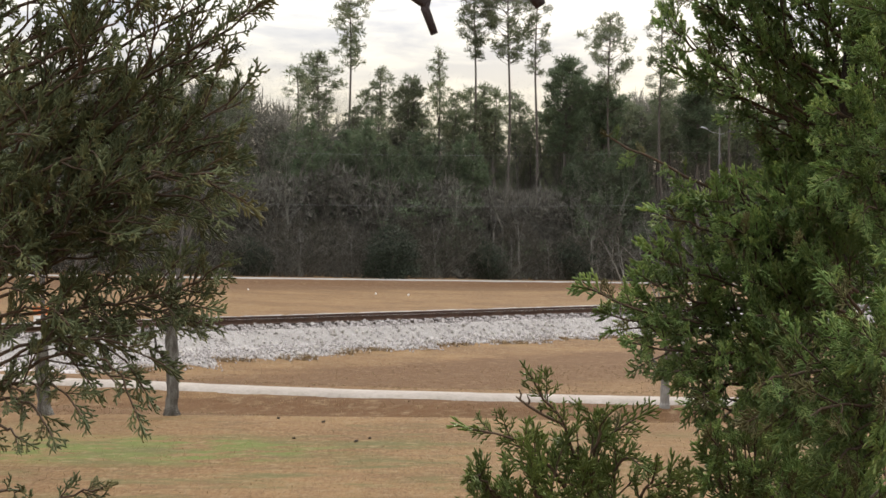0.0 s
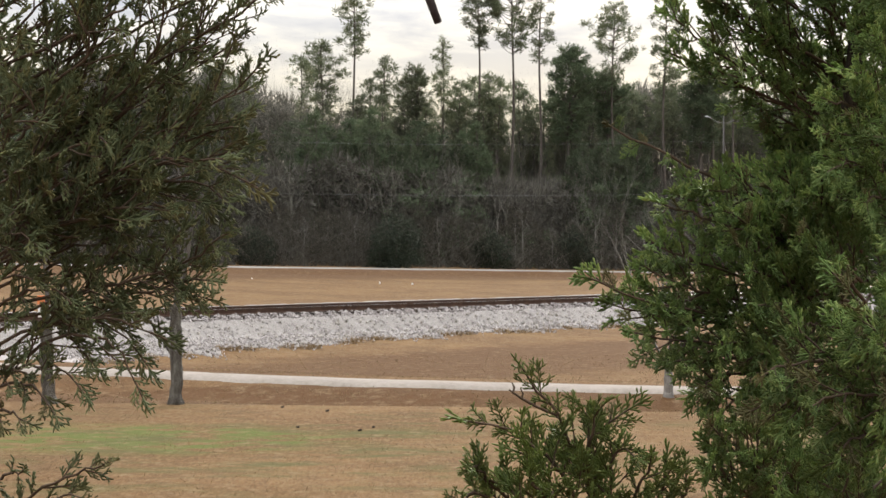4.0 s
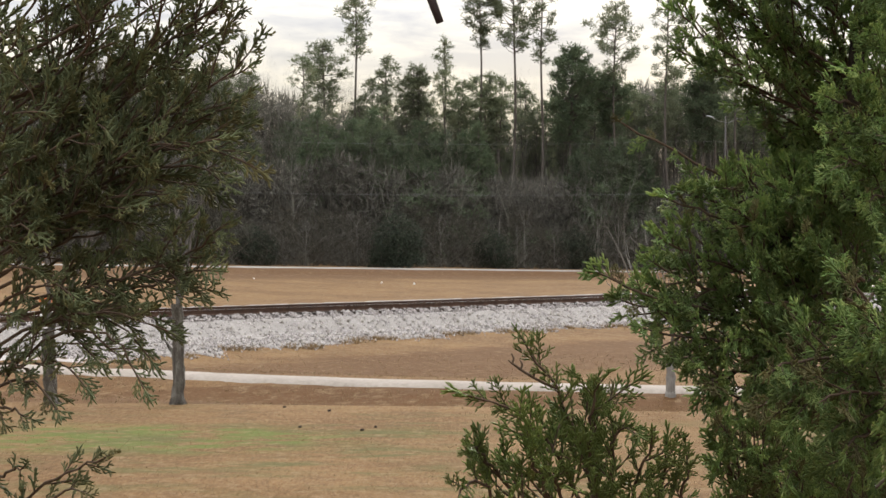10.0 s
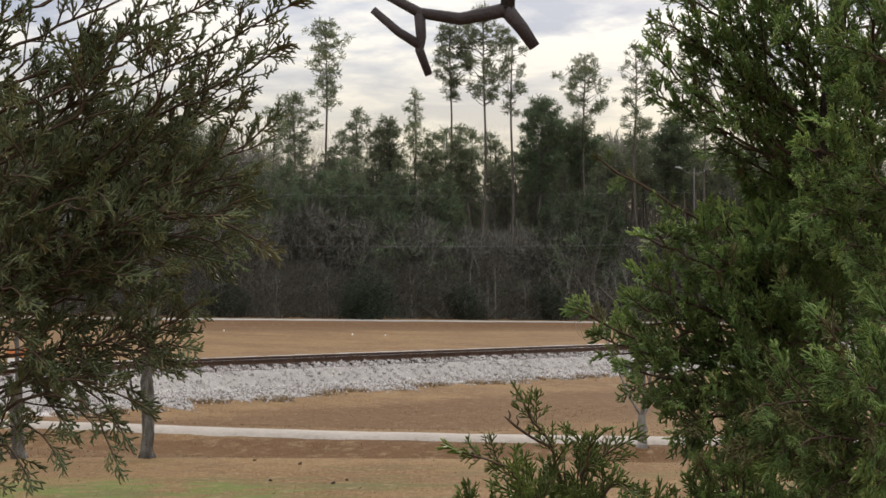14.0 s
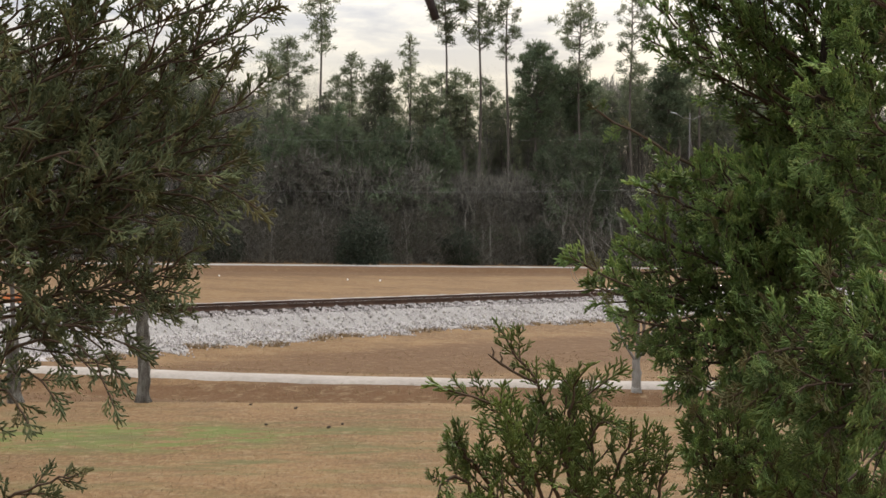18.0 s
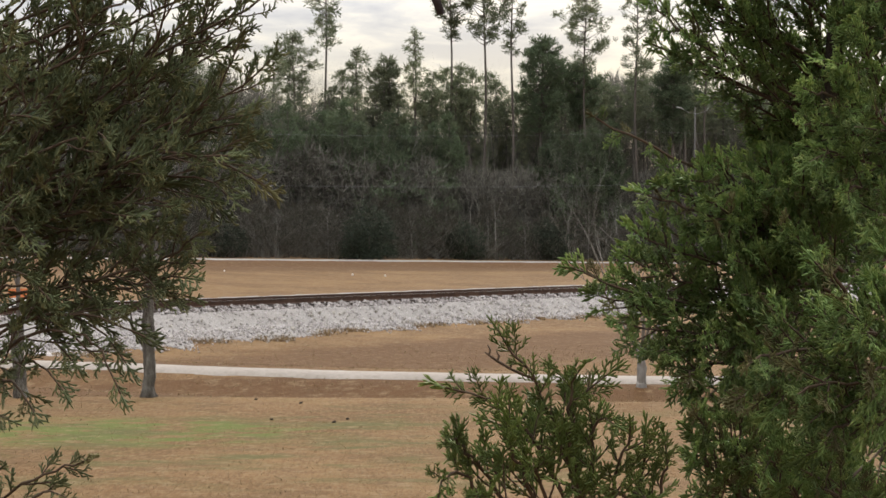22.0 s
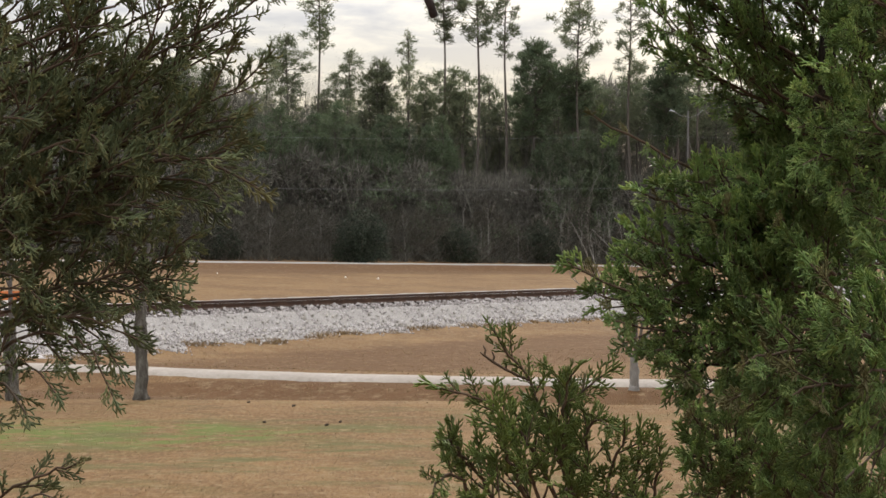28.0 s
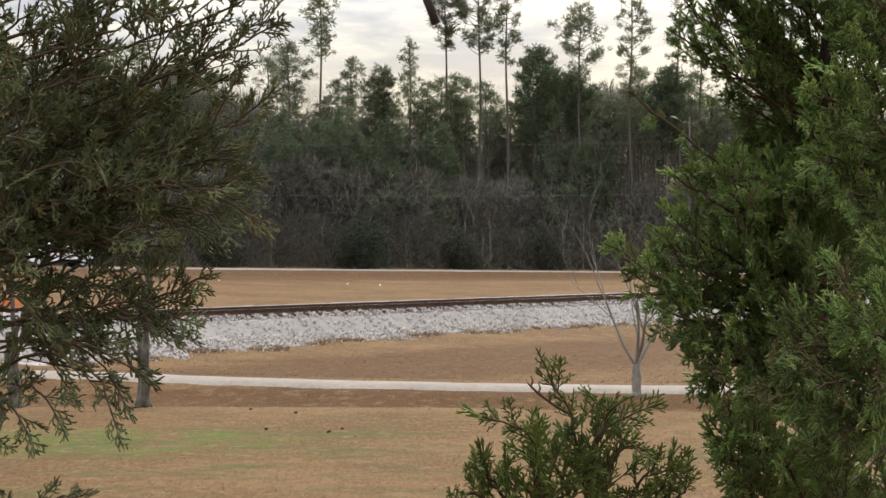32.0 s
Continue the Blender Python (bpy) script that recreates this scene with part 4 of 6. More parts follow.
class Cedar:
    def __init__(self, name, base, top, leaf, label, seed, radius=0.03, lush=1.0, bold=1.0):
        self.rnd = random.Random(seed)
        self.root = empty(name, Matrix.Translation(base), label, "cedar", "cedars before the lawn")
        self.base = Vector(base)
        self.sprays = [spray_mesh("spray", L, seed * 10 + i, leaf, lush, bold) for i, L in enumerate((0.032, 0.038, 0.044, 0.052, 0.060, 0.042, 0.048, 0.036))]
        self.tips = [spray_mesh("spray", L, seed * 10 + 70 + i, M_CEDAR_TIP, lush, bold) for i, L in enumerate((0.026, 0.034, 0.042))]
        self.moving = []
        s = Shape()
        n = 14
        pts = [Vector((0.02 * math.sin(i * 1.3), 0.02 * math.cos(i * 1.7), (top - base[2]) * i / n - 0.05)) for i in range(n + 1)]
        s.tube(pts, [radius * (1 - 0.9 * i / n) + 0.003 for i in range(n + 1)], 8, 0, True)
        part("trunk", s.mesh("trunk", M_CEDAR_TRUNK, smooth=True), self.root, label="thin shaggy brown trunk")

    def bough(self, a, m, b, full=1.0, wind=None, gain=1.0, size=1.0, stem=0.0017, rise=0.3, brown=0.0, start=0.14, spread=1.0, gap=0.020, twig_len=0.36, bare=None):
        """A bowed limb from a over m to b with alternate side twigs, all set with sprays."""
        rnd = self.rnd
        a, m, b = Vector(a), Vector(m), Vector(b)
        v = b - a
        v_tip = v * max(0.5, 1 - 0.030 * size / v.length)
        ctrl = (m - a) * 2 - v_tip * 0.5     # carries the curve through the middle
        n = 12
        pts = []
        for i in range(n + 1):
            q = i / n
            p = ctrl * 2 * q * (1 - q) + v_tip * q * q
            pts.append(p + Vector((rnd.uniform(-1, 1), rnd.uniform(-1, 1), rnd.uniform(-1, 1))) * 0.0022 * (0 < i < n))
        L = sum((pts[i + 1] - pts[i]).length for i in range(n))
        s = Shape()
        s.tube(pts, [stem * (1 - 0.66 * i / n) + 0.0003 for i in range(n + 1)], 6, 0)
        carried = []

        def spray(p, d, plane, k=1.0, q=1.0):
            d = d.normalized()
            zax = (plane + Vector((rnd.gauss(0, 0.5), rnd.gauss(0, 0.5), rnd.gauss(0, 0.5)))).normalized()
            yax = zax.cross(d)
            if yax.length < 0.1:
                yax = d.cross(Vector((0.3, 0.2, 1)))
            yax.normalize()
            mat = Matrix((d, yax, d.cross(yax))).transposed().to_4x4()
            me = self.tips[int(rnd.random() * 2.99)] if rnd.random() < brown * (0.3 + q) else self.sprays[int(rnd.random() * 7.99)]
            carried.append((me, Matrix.Translation(p) @ mat @ Matrix.Scale(size * k * rnd.uniform(0.85, 1.2), 4)))

        count = max(3, int(L * (1 - start) / gap * full / size))
        sg = 1 if rnd.random() < 0.5 else -1
        for i in range(count):
            q = start + (1 - start) * (i + rnd.uniform(0.0, 0.8)) / count
            j = min(n - 1, int(q * n))
            p = pts[j].lerp(pts[j + 1], q * n - j)
            d0 = (pts[j + 1] - pts[j]).normalized()
            side = d0.cross(Vector((0, -1, 0.25))).normalized()
            face = side.cross(d0).normalized()
            sg = -sg
            roll = rnd.gauss(0, 0.65)
            out = (side * sg * math.cos(roll) + face * math.sin(roll)) * spread
            d = (d0 * rnd.uniform(0.85, 1.3) + out * rnd.uniform(0.7, 1.05) + Vector((0, 0, rise * rnd.uniform(0.4, 1.4)))).normalized()
            l = min(0.085, twig_len * L * (1 - q) ** 0.8) * rnd.uniform(0.5, 1.15) * size
            if l < 0.018:
                spray(p, d, face, 0.58 + 0.4 * (1 - q), q)
                continue
            bow = (d0 * 0.5 + Vector((0, 0, rise * 0.8))) * l * 0.4
            e1, e2 = p + d * l * 0.5, p + d * l + bow
            grown = len(s.v)
            s.tube([p, e1 + bow * 0.25, e2], [0.0010, 0.0009, 0.0006], 4, 0)
            s.f += [(j * 6, grown, grown + 1), (j * 6 + 3, grown + 2, grown + 3)]      # grown onto the limb
            s.m += [0, 0]
            dd = (e2 - e1).normalized()
            spray(e2 - dd * 0.004, dd, face, 1.0 - 0.3 * q, q)
            m_ = int(l / 0.019 * full)
            for k in range(m_):
                w = (k + rnd.uniform(0.2, 0.8)) / m_
                pp = p.lerp(e1 + bow * 0.25, w * 2) if w < 0.5 else (e1 + bow * 0.25).lerp(e2, w * 2 - 1)
                turn = side * (1 if k % 2 else -1) * rnd.uniform(0.4, 0.9) + face * rnd.gauss(0, 0.35)
                spray(pp, dd + turn + Vector((0, 0, rise * 0.5)), face, 0.9 - 0.3 * q, q)
        d_end = (pts[-1] - pts[-2]).normalized()
        spray(pts[-1], d_end, Vector((0, -1, 0.2)), 0.85)
        if bare:
            p = pts[9]
            way = Vector(bare)
            grown = len(s.v)
            s.tube([p] + [p + way * q - Vector((0, 0, 0.010 * q * (1 - q))) for q in (0.25, 0.5, 0.75, 0.92)] + [p + way], [0.0013, 0.0012, 0.0011, 0.0012, 0.0009, 0.0005], 5, 0)
            s.f.append((9 * 6, grown, grown + 1))
            s.m.append(0)
            for k, q in ((2, 0.5), (3, 0.75), (4, 0.92)):
                c = p + way * q - Vector((0, 0, 0.010 * q * (1 - q)))
                bud = len(s.v)
                s.tube([c, c + Vector((0.001, 0, 0.004)), c + Vector((-0.001, 0, 0.008))], [0.0008, 0.0009, 0.0004], 4, 0)
                s.f.append((grown + k * 5, bud, bud + 1))
                s.m.append(0)
        ob = part("branch", s.mesh("branch", M_TWIG_BROWN, smooth=True), self.root, Matrix.Translation(a - self.base))
        for me, mat in carried:
            part("spray", me, ob, mat)
        if wind:
            self.moving.append((ob, a - self.base, v, wind, gain))
        return ob

    def rows(self, table, wind, gain, **look_):
        for x0, y0, z0, x1, z1, x2, y2, z2, full in table:
            self.bough((x0, y0, z0), (x1, (y0 + y2) / 2, z1), (x2, y2, z2), full, wind, gain(x2, z2), **look_)

    def fill(self, z0, z1, reach, n):
        """The rest of the crown, above and below, in coarser boughs."""
        for i in range(n):
            z = z0 + (z1 - z0) * i / max(1, n - 1)
            th = i * 2.4 + self.rnd.uniform(-0.4, 0.4)
            r = reach(z) * self.rnd.uniform(0.8, 1.1)
            a = Vector((self.base.x, self.base.y, z))
            b = a + Vector((math.cos(th) * r, math.sin(th) * r, 0.45 * r))
            yield a, a.lerp(b, 0.5) - Vector((0, 0, 0.05 * r)), b


def build_cedars():
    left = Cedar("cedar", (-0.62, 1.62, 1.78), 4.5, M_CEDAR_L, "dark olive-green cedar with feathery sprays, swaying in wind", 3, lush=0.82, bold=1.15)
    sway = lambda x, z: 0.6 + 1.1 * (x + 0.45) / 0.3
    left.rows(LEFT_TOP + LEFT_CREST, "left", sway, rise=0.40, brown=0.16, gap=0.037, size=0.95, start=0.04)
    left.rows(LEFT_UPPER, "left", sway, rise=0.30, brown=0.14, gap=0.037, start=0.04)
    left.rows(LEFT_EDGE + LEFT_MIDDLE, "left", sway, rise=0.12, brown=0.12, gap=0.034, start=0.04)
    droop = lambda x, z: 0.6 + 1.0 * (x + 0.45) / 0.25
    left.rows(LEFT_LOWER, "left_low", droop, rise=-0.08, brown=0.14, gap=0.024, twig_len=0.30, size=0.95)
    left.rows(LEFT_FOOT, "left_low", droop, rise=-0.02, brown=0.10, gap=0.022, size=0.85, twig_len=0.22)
    right = Cedar("cedar", (0.45, 1.60, 1.78), 4.6, M_CEDAR_R, "bright green bushy cedar with dense feathery sprays", 5, radius=0.018, lush=1.05, bold=1.05)
    calm = lambda x, z: max(0.12, min(1.1, (0.36 - x) / 0.2))
    right.rows(RIGHT_TOP + RIGHT_EDGE + RIGHT_CREST, "right", calm, rise=0.45, brown=0.06, gap=0.016, size=0.9)
    right.rows(RIGHT_COLUMN, "right", calm, rise=0.30, brown=0.03, gap=0.015, size=0.88, twig_len=0.28)
    right.rows(RIGHT_SHOULDER, "right", calm, rise=0.15, brown=0.08, gap=0.017, size=0.9)
    right.rows(RIGHT_UPPER[:1], "right", calm, rise=0.2, brown=0.25, gap=0.020, size=0.65, twig_len=0.13)
    right.rows(RIGHT_UPPER[1:], "right", calm, rise=0.15, brown=0.08, gap=0.016, size=0.88, twig_len=0.28)
    right.rows(RIGHT_MIDDLE[:2] + RIGHT_MIDDLE[3:], "right", calm, rise=0.2, brown=0.05, gap=0.016, size=0.92, twig_len=0.31)
    right.rows(RIGHT_MIDDLE[2:3], "right", calm, rise=0.2, brown=0.05, gap=0.016, size=0.92, twig_len=0.28, bare=(-0.066, -0.02, 0.030))
    right.rows(RIGHT_LOWER, "right", calm, rise=0.0, brown=0.05, gap=0.017, size=0.9, twig_len=0.28)
    right.rows(RIGHT_NEAR, "right", calm, rise=0.1, brown=0.30, gap=0.018, size=0.9)
    right.rows(RIGHT_FOOT, "right", calm, rise=0.3, brown=0.15, gap=0.018, size=0.85, twig_len=0.24)
    # inner boughs of both crowns
    rnd = random.Random(8)
    for i in range(4):
        tip = Vector((rnd.uniform(-0.52, -0.38), rnd.uniform(1.40, 1.50), 3.42 + 0.26 * (i + rnd.random()) / 4))
        a = Vector((-0.62, 1.62, tip.z - rnd.uniform(0.04, 0.12)))
        left.bough(a, a.lerp(tip, 0.5), tip, 1.0, "left", 0.35, rise=0.5, brown=0.12)
    for i in range(8):
        tip = Vector((rnd.uniform(0.34, 0.50), rnd.uniform(1.58, 1.66), 3.46 + 0.22 * (i + rnd.random()) / 8))
        a = Vector((0.47 + rnd.uniform(-0.05, 0.08), 1.74, tip.z - rnd.uniform(0.06, 0.14)))
        right.bough(a, a.lerp(tip, 0.5), tip, 1.0, "right", 0.12, rise=0.5, size=1.1, gap=0.016)
    for i in range(15):
        tip = Vector((rnd.uniform(0.27, 0.52), rnd.uniform(1.36, 1.50), 3.08 + 0.40 * (i + rnd.random()) / 15))
        a = Vector((0.47 + rnd.uniform(-0.03, 0.05), 1.62, tip.z - rnd.uniform(0.02, 0.10)))
        right.bough(a, a.lerp(tip, 0.5), tip, 1.0, "right", 0.12, size=1.1)
    front = Cedar("cedar", (0.14, 1.24, 1.78), 3.10, M_CEDAR_F, "low young green cedar with upright feathery shoots", 7, 0.012, lush=0.9, bold=1.02)
    lift = lambda x, z: (z - 3.1) / 0.2
    x0, y0, z0, x1, z1, x2, y2, z2, full = FRONT[0]
    front.bough((x0, y0, z0), (x1, (y0 + y2) / 2, z1), (x2, y2, z2), full, "front", lift(x2, z2), rise=0.5, size=0.8, gap=0.011, brown=0.03, start=0.25, twig_len=0.24, bare=(-0.040, -0.01, 0.022))
    front.rows(FRONT[1:], "front", lift, rise=0.45, size=0.82, gap=0.0125, brown=0.02, start=0.2, spread=0.9, twig_len=0.24)
    front.rows(FRONT_LOW, "front", lift, rise=0.5, size=0.85, gap=0.012, brown=0.02, start=0.2, spread=0.9)
    # boughs above and below the window of view
    for cedar, reach, top in ((left, 0.34, 4.5), (right, 0.34, 4.6)):
        for a, m, b in cedar.fill(1.95, 2.62, lambda z: reach, 14):
            cedar.bough(a, m, b, 0.9, size=2.4)
        for a, m, b in cedar.fill(3.9, top - 0.1, lambda z: max(0.06, 0.42 * (top - z)), 12):
            cedar.bough(a, m, b, 0.9, size=2.2)
        # the sides turned away from the lawn's edge
        out = random.Random(15)
        for i in range(18):
            th = radians(out.uniform(80, 250) if cedar is left else out.uniform(-65, 85))
            r = out.uniform(0.22, 0.36)
            a = Vector((cedar.base.x, cedar.base.y, 2.65 + 1.25 * i / 17))
            b = a + Vector((math.cos(th) * r, math.sin(th) * r, 0.16))
            cedar.bough(a, a.lerp(b, 0.5) - Vector((0, 0, 0.02)), b, 0.9, size=2.0)
    for a, m, b in front.fill(2.0, 2.7, lambda z: 0.14 + 0.1 * (2.9 - z), 7):
        front.bough(a, m, b, 0.8, size=1.8)
    # a dead hooked twig that hangs from the tall cedar into the view
    s = Shape()
    for pts, r0, r1 in (
        (((0.40, 1.58, 4.22), (0.26, 1.2, 4.05), (0.12, 0.75, 3.80), (0.05, 0.52, 3.62), (0.0295, 0.45, 3.53), (0.0245, 0.45, 3.487)), 0.006, 0.0026),
        (((0.0245, 0.45, 3.487), (0.0295, 0.45, 3.481), (0.0335, 0.45, 3.475)), 0.0026, 0.0019),
        (((0.0245, 0.45, 3.487), (0.0095, 0.45, 3.484), (-0.0035, 0.45, 3.486), (-0.0145, 0.45, 3.492)), 0.0024, 0.0015),
        (((-0.0035, 0.45, 3.486), (-0.0030, 0.45, 3.478), (-0.0035, 0.45, 3.474), (-0.0005, 0.45, 3.466)), 0.0019, 0.0013),
        (((-0.0033, 0.45, 3.4755), (-0.0105, 0.45, 3.48), (-0.0185, 0.45, 3.487)), 0.0017, 0.0013),
    ):
        n = len(pts) - 1
        s.tube([Vector(p) - right.base for p in pts], [r0 + (r1 - r0) * i / n for i in range(n + 1)], 7, 0, True)
    part("dead_twig", s.mesh("dead_twig", M_DEAD_TWIG, smooth=True), right.root, label="bare dark hooked twig")
    return left, right, front


cedars = build_cedars()


# ---- bare trees ----
def bare_tree_mesh(name, height, seed, mat, trunk_r, fork=0.3, depth=5, spread=0.5, sides=5, upright=0.35, twig=0.5, split=False):
    rnd = random.Random(seed)
    limbs, s = [], Shape()
    stem = s

    def grow(p, d, length, r, level):
        n = 3
        pts, rad = [p], [r]
        for i in range(n):
            d = (d + Vector((rnd.uniform(-1, 1), rnd.uniform(-1, 1), rnd.uniform(-0.4, 0.8) * upright)) * 0.16).normalized()
            p = p + d * length / n
            pts.append(p)
            rad.append(r * (1 - 0.38 * (i + 1) / n))
        limbs[-1].tube(pts, rad, max(3, sides - level), 0)
        if level >= depth:
            return
        kids = 3 if level < 2 else 2 + (rnd.random() < twig)
        for k in range(kids):
            q = rnd.uniform(0.45, 1.0) if k else 1.0
            i = min(n - 1, int(q * n))
            at = pts[i].lerp(pts[i + 1], q * n - i)
            phi = rnd.uniform(0, 6.28)
            a = d.cross(Vector((math.cos(phi), math.sin(phi), 0.3))).normalized()
            nd = (d + a * spread * rnd.uniform(0.7, 1.4) + Vector((0, 0, upright * 0.5))).normalized()
            grow(at, nd, length * rnd.uniform(0.62, 0.82), rad[-1] * rnd.uniform(0.6, 0.8), level + 1)

    trunk = height * fork
    k0 = len(s.v)
    zs = [-0.15, 0.03, 0.10] + [trunk * (0.08 + 0.92 * i / 23) for i in range(24)]
    s.tube([Vector((0.25 * trunk_r * math.sin(z * 2.1 + seed), 0.2 * trunk_r * math.cos(z * 1.7), z)) for z in zs],
           [trunk_r * (1.0 + 0.32 * math.exp(-max(0, z) / 0.10)) * (1.02 - 0.14 * z / trunk) for z in zs], 12, 0)
    for i in range(k0, len(s.v)):
        v = s.v[i]
        g_ = 1 + 0.30 * noise.noise(Vector((v.x * 9, v.y * 9, v.z * 3.5 + seed))) + 0.26 * noise.noise(Vector((v.x * 14, v.y * 14, v.z * 8 + seed)))
        s.v[i] = Vector((v.x * g_, v.y * g_, v.z))
    for k in range(3 + (seed % 2)):
        phi = 6.28 * k / 3 + rnd.uniform(-0.4, 0.4)
        d = Vector((math.cos(phi) * spread, math.sin(phi) * spread, 1)).normalized()
        if split or not limbs:
            limbs.append(Shape())
        grow(Vector((0, 0, trunk * rnd.uniform(0.85, 1.0))), d, height * (1 - fork) * 0.36, trunk_r * rnd.uniform(0.30, 0.44), 1)
    return stem.mesh("trunk", mat, smooth=True), [l.mesh(name, mat, smooth=True) for l in limbs]


def lawn_tree(x, y, height, seed, r, fork, spread, bark, label):
    root = empty("bare_tree", pose(x, y, ground_z(x, y), 0, 0, seed * 40), label, "tree", "young trees on the lawn")
    trunk, limbs = bare_tree_mesh("limb", height, seed, bark, r, fork, 5, spread, 7, 0.9, 0.15, True)
    part("trunk", trunk, root)
    if seed == 4:
        s = Shape()
        away = pose(0, 0, 0, 0, 0, -seed * 40) @ Vector((-1, 0, 0))
        s.tube([Vector((0, 0, 0.88)), away * 0.16 + Vector((0, 0, 1.08)), away * 0.30 + Vector((0, 0, 1.30)), away * 0.36 + Vector((0, 0, 1.75))], [0.05, 0.035, 0.026, 0.012], 7, 0)
        part("limb", s.mesh("limb", M_BARK_GREY, smooth=True), root)
    for me in limbs:
        me.materials[0] = M_LIMB if bark is M_BARK_GREY else M_BARK_PALE
        part("limb", me, root)


lawn_tree(-5.68, 27.05, 6.4, 4, 0.125, 0.30, 0.24, M_BARK_GREY, "leafless young tree with grey lichened bark")
lawn_tree(4.08, 28.9, 4.9, 7, 0.098, 0.135, 0.72, M_BARK_PALE, "leafless young tree with pale grey forked trunk")
lawn_tree(-8.15, 27.0, 5.8, 9, 0.13, 0.25, 0.3, M_BARK_GREY, "leafless young tree with dark grey trunk")


# ---- the woods ----
def tuft(s, c, size, rnd, n, slot=0, flat=0.6, long=0.26, thin=1.0, inner=0.15, outer=0.8):
    """A loose clump of needles: thin triangles fanned from a centre."""
    for i in range(n):
        d = Vector((rnd.gauss(0, 1), rnd.gauss(0, 1), rnd.gauss(0, flat)))
        d.normalize()
        p = c + d * size * rnd.uniform(inner, outer)
        e = d.cross(Vector((rnd.uniform(-1, 1), rnd.uniform(-1, 1), rnd.uniform(-1, 1)))).normalized() * size * thin * rnd.uniform(0.06, 0.12)
        b = len(s.v)
        s.v += [p + e, p - e, p + d * size * long * rnd.uniform(0.65, 1.4) + Vector((0, 0, 0.08 * size))]
        s.f.append((b, b + 1, b + 2))
        s.m.append(slot)


def pine_meshes(height, crown_from, width, seed, density, leaf, r=0.2, lean=0.0, clumps=1.1):
    rnd = random.Random(seed)
    tr = Shape()
    n = 10
    axis = [Vector((lean * (i / n) ** 2 * height + 0.12 * math.sin(i * 0.9 + seed), 0.12 * math.cos(i * 1.1 + seed), height * i / n - 0.2)) for i in range(n + 1)]
    tr.tube(axis, [r * (1 - 0.82 * i / n) + 0.015 for i in range(n + 1)], 7, 0)

    def at(z):
        q = max(0, min(0.9999, z / height)) * n
        i = int(q)
        return axis[i].lerp(axis[i + 1], q - i)

    cr = Shape()
    limbs = int(density * (height - crown_from) * 2.6) + 4
    for i in range(limbs):
        q = (i + rnd.random()) / limbs
        z = crown_from + (height - crown_from) * q
        prof = 0.45 + 0.9 * q if q < 0.55 else 0.95 - 1.55 * (q - 0.55)
        L = width * max(0.10, prof) * rnd.uniform(0.45, 1.2)
        th = i * 2.4 + rnd.uniform(-0.6, 0.6)
        a = at(z)
        b = a + Vector((math.cos(th), math.sin(th), rnd.uniform(0.15, 0.85))) * L
        tr.tube([a, a.lerp(b, 0.5) + Vector((0, 0, -0.08 * L)), b], [r * 0.24, r * 0.15, 0.015], 3, 0)
        for k in range(1 + int(L * clumps)):
            c = a.lerp(b, rnd.uniform(0.55, 1.08)) + Vector((rnd.gauss(0, 0.22), rnd.gauss(0, 0.22), rnd.gauss(0.12, 0.12)))
            tuft(cr, c, rnd.uniform(0.45, 0.85), rnd, 54, flat=0.75, long=0.42, thin=0.78, inner=0.0, outer=0.62)
    tuft(cr, at(height), 0.6, rnd, 40, long=0.55, inner=0.0, outer=0.5)
    return tr.mesh("trunk", M_BARK_PINE, smooth=True), cr.mesh("crown", leaf)


def wood_z(x, y):
    return ground_z(x, y)


def pine(x, y, height, crown_from, width, seed, density=1.0, leaf=None, r=0.2, lean=0.0, label="tall slender pine with a high open crown"):
    tr, cr = pine_meshes(height, crown_from, width, seed, density, leaf or M_NEEDLE, r, lean)
    root = empty("pine_tree", pose(x, y, wood_z(x, y)), label, "pine tree", "pines of the woods")
    part("trunk", tr, root)
    part("crown", cr, root, label="dark green needle crown")
    return root


# single pines that stand out against the sky: east, north, height, crown start, crown half width, density
TALL = (
    (-12.1, 145.0, 29.8, 20.5, 2.3, 2.2), (0.8, 145.5, 29.8, 22.0, 2.2, 2.8), (4.3, 145.0, 31.4, 21.5, 3.0, 2.8),
    (7.1, 144.0, 28.3, 20.5, 2.0, 1.5), (14.6, 145.0, 26.9, 19.0, 2.7, 2.2), (19.9, 145.0, 28.2, 18.5, 2.6, 1.6),
    (-2.9, 145.0, 22.7, 19.0, 1.1, 1.5), (-15.4, 145.0, 22.0, 14.0, 2.3, 3.2), (-8.9, 146.0, 21.0, 16.0, 1.2, 1.8),
    (-5.5, 146.0, 19.4, 14.0, 2.0, 3.4), (25.0, 146.0, 27.5, 18.0, 1.9, 0.9), (27.8, 149.0, 24.5, 17.0, 1.6, 0.8),
    (1.8, 147.0, 19.5, 14.5, 1.5, 1.8),
)


def green_at(x):
    """How thick young pines stand along the wood: two green stretches with leafless wood between."""
    return max(ease(x, -13.5, -10.5) * (1 - ease(x, 0.0, 2.5)), ease(x, 9.5, 11.5) * (1 - ease(x, 17, 19)), 0.5 * ease(x, -34, -30) * (1 - ease(x, -26, -22)))


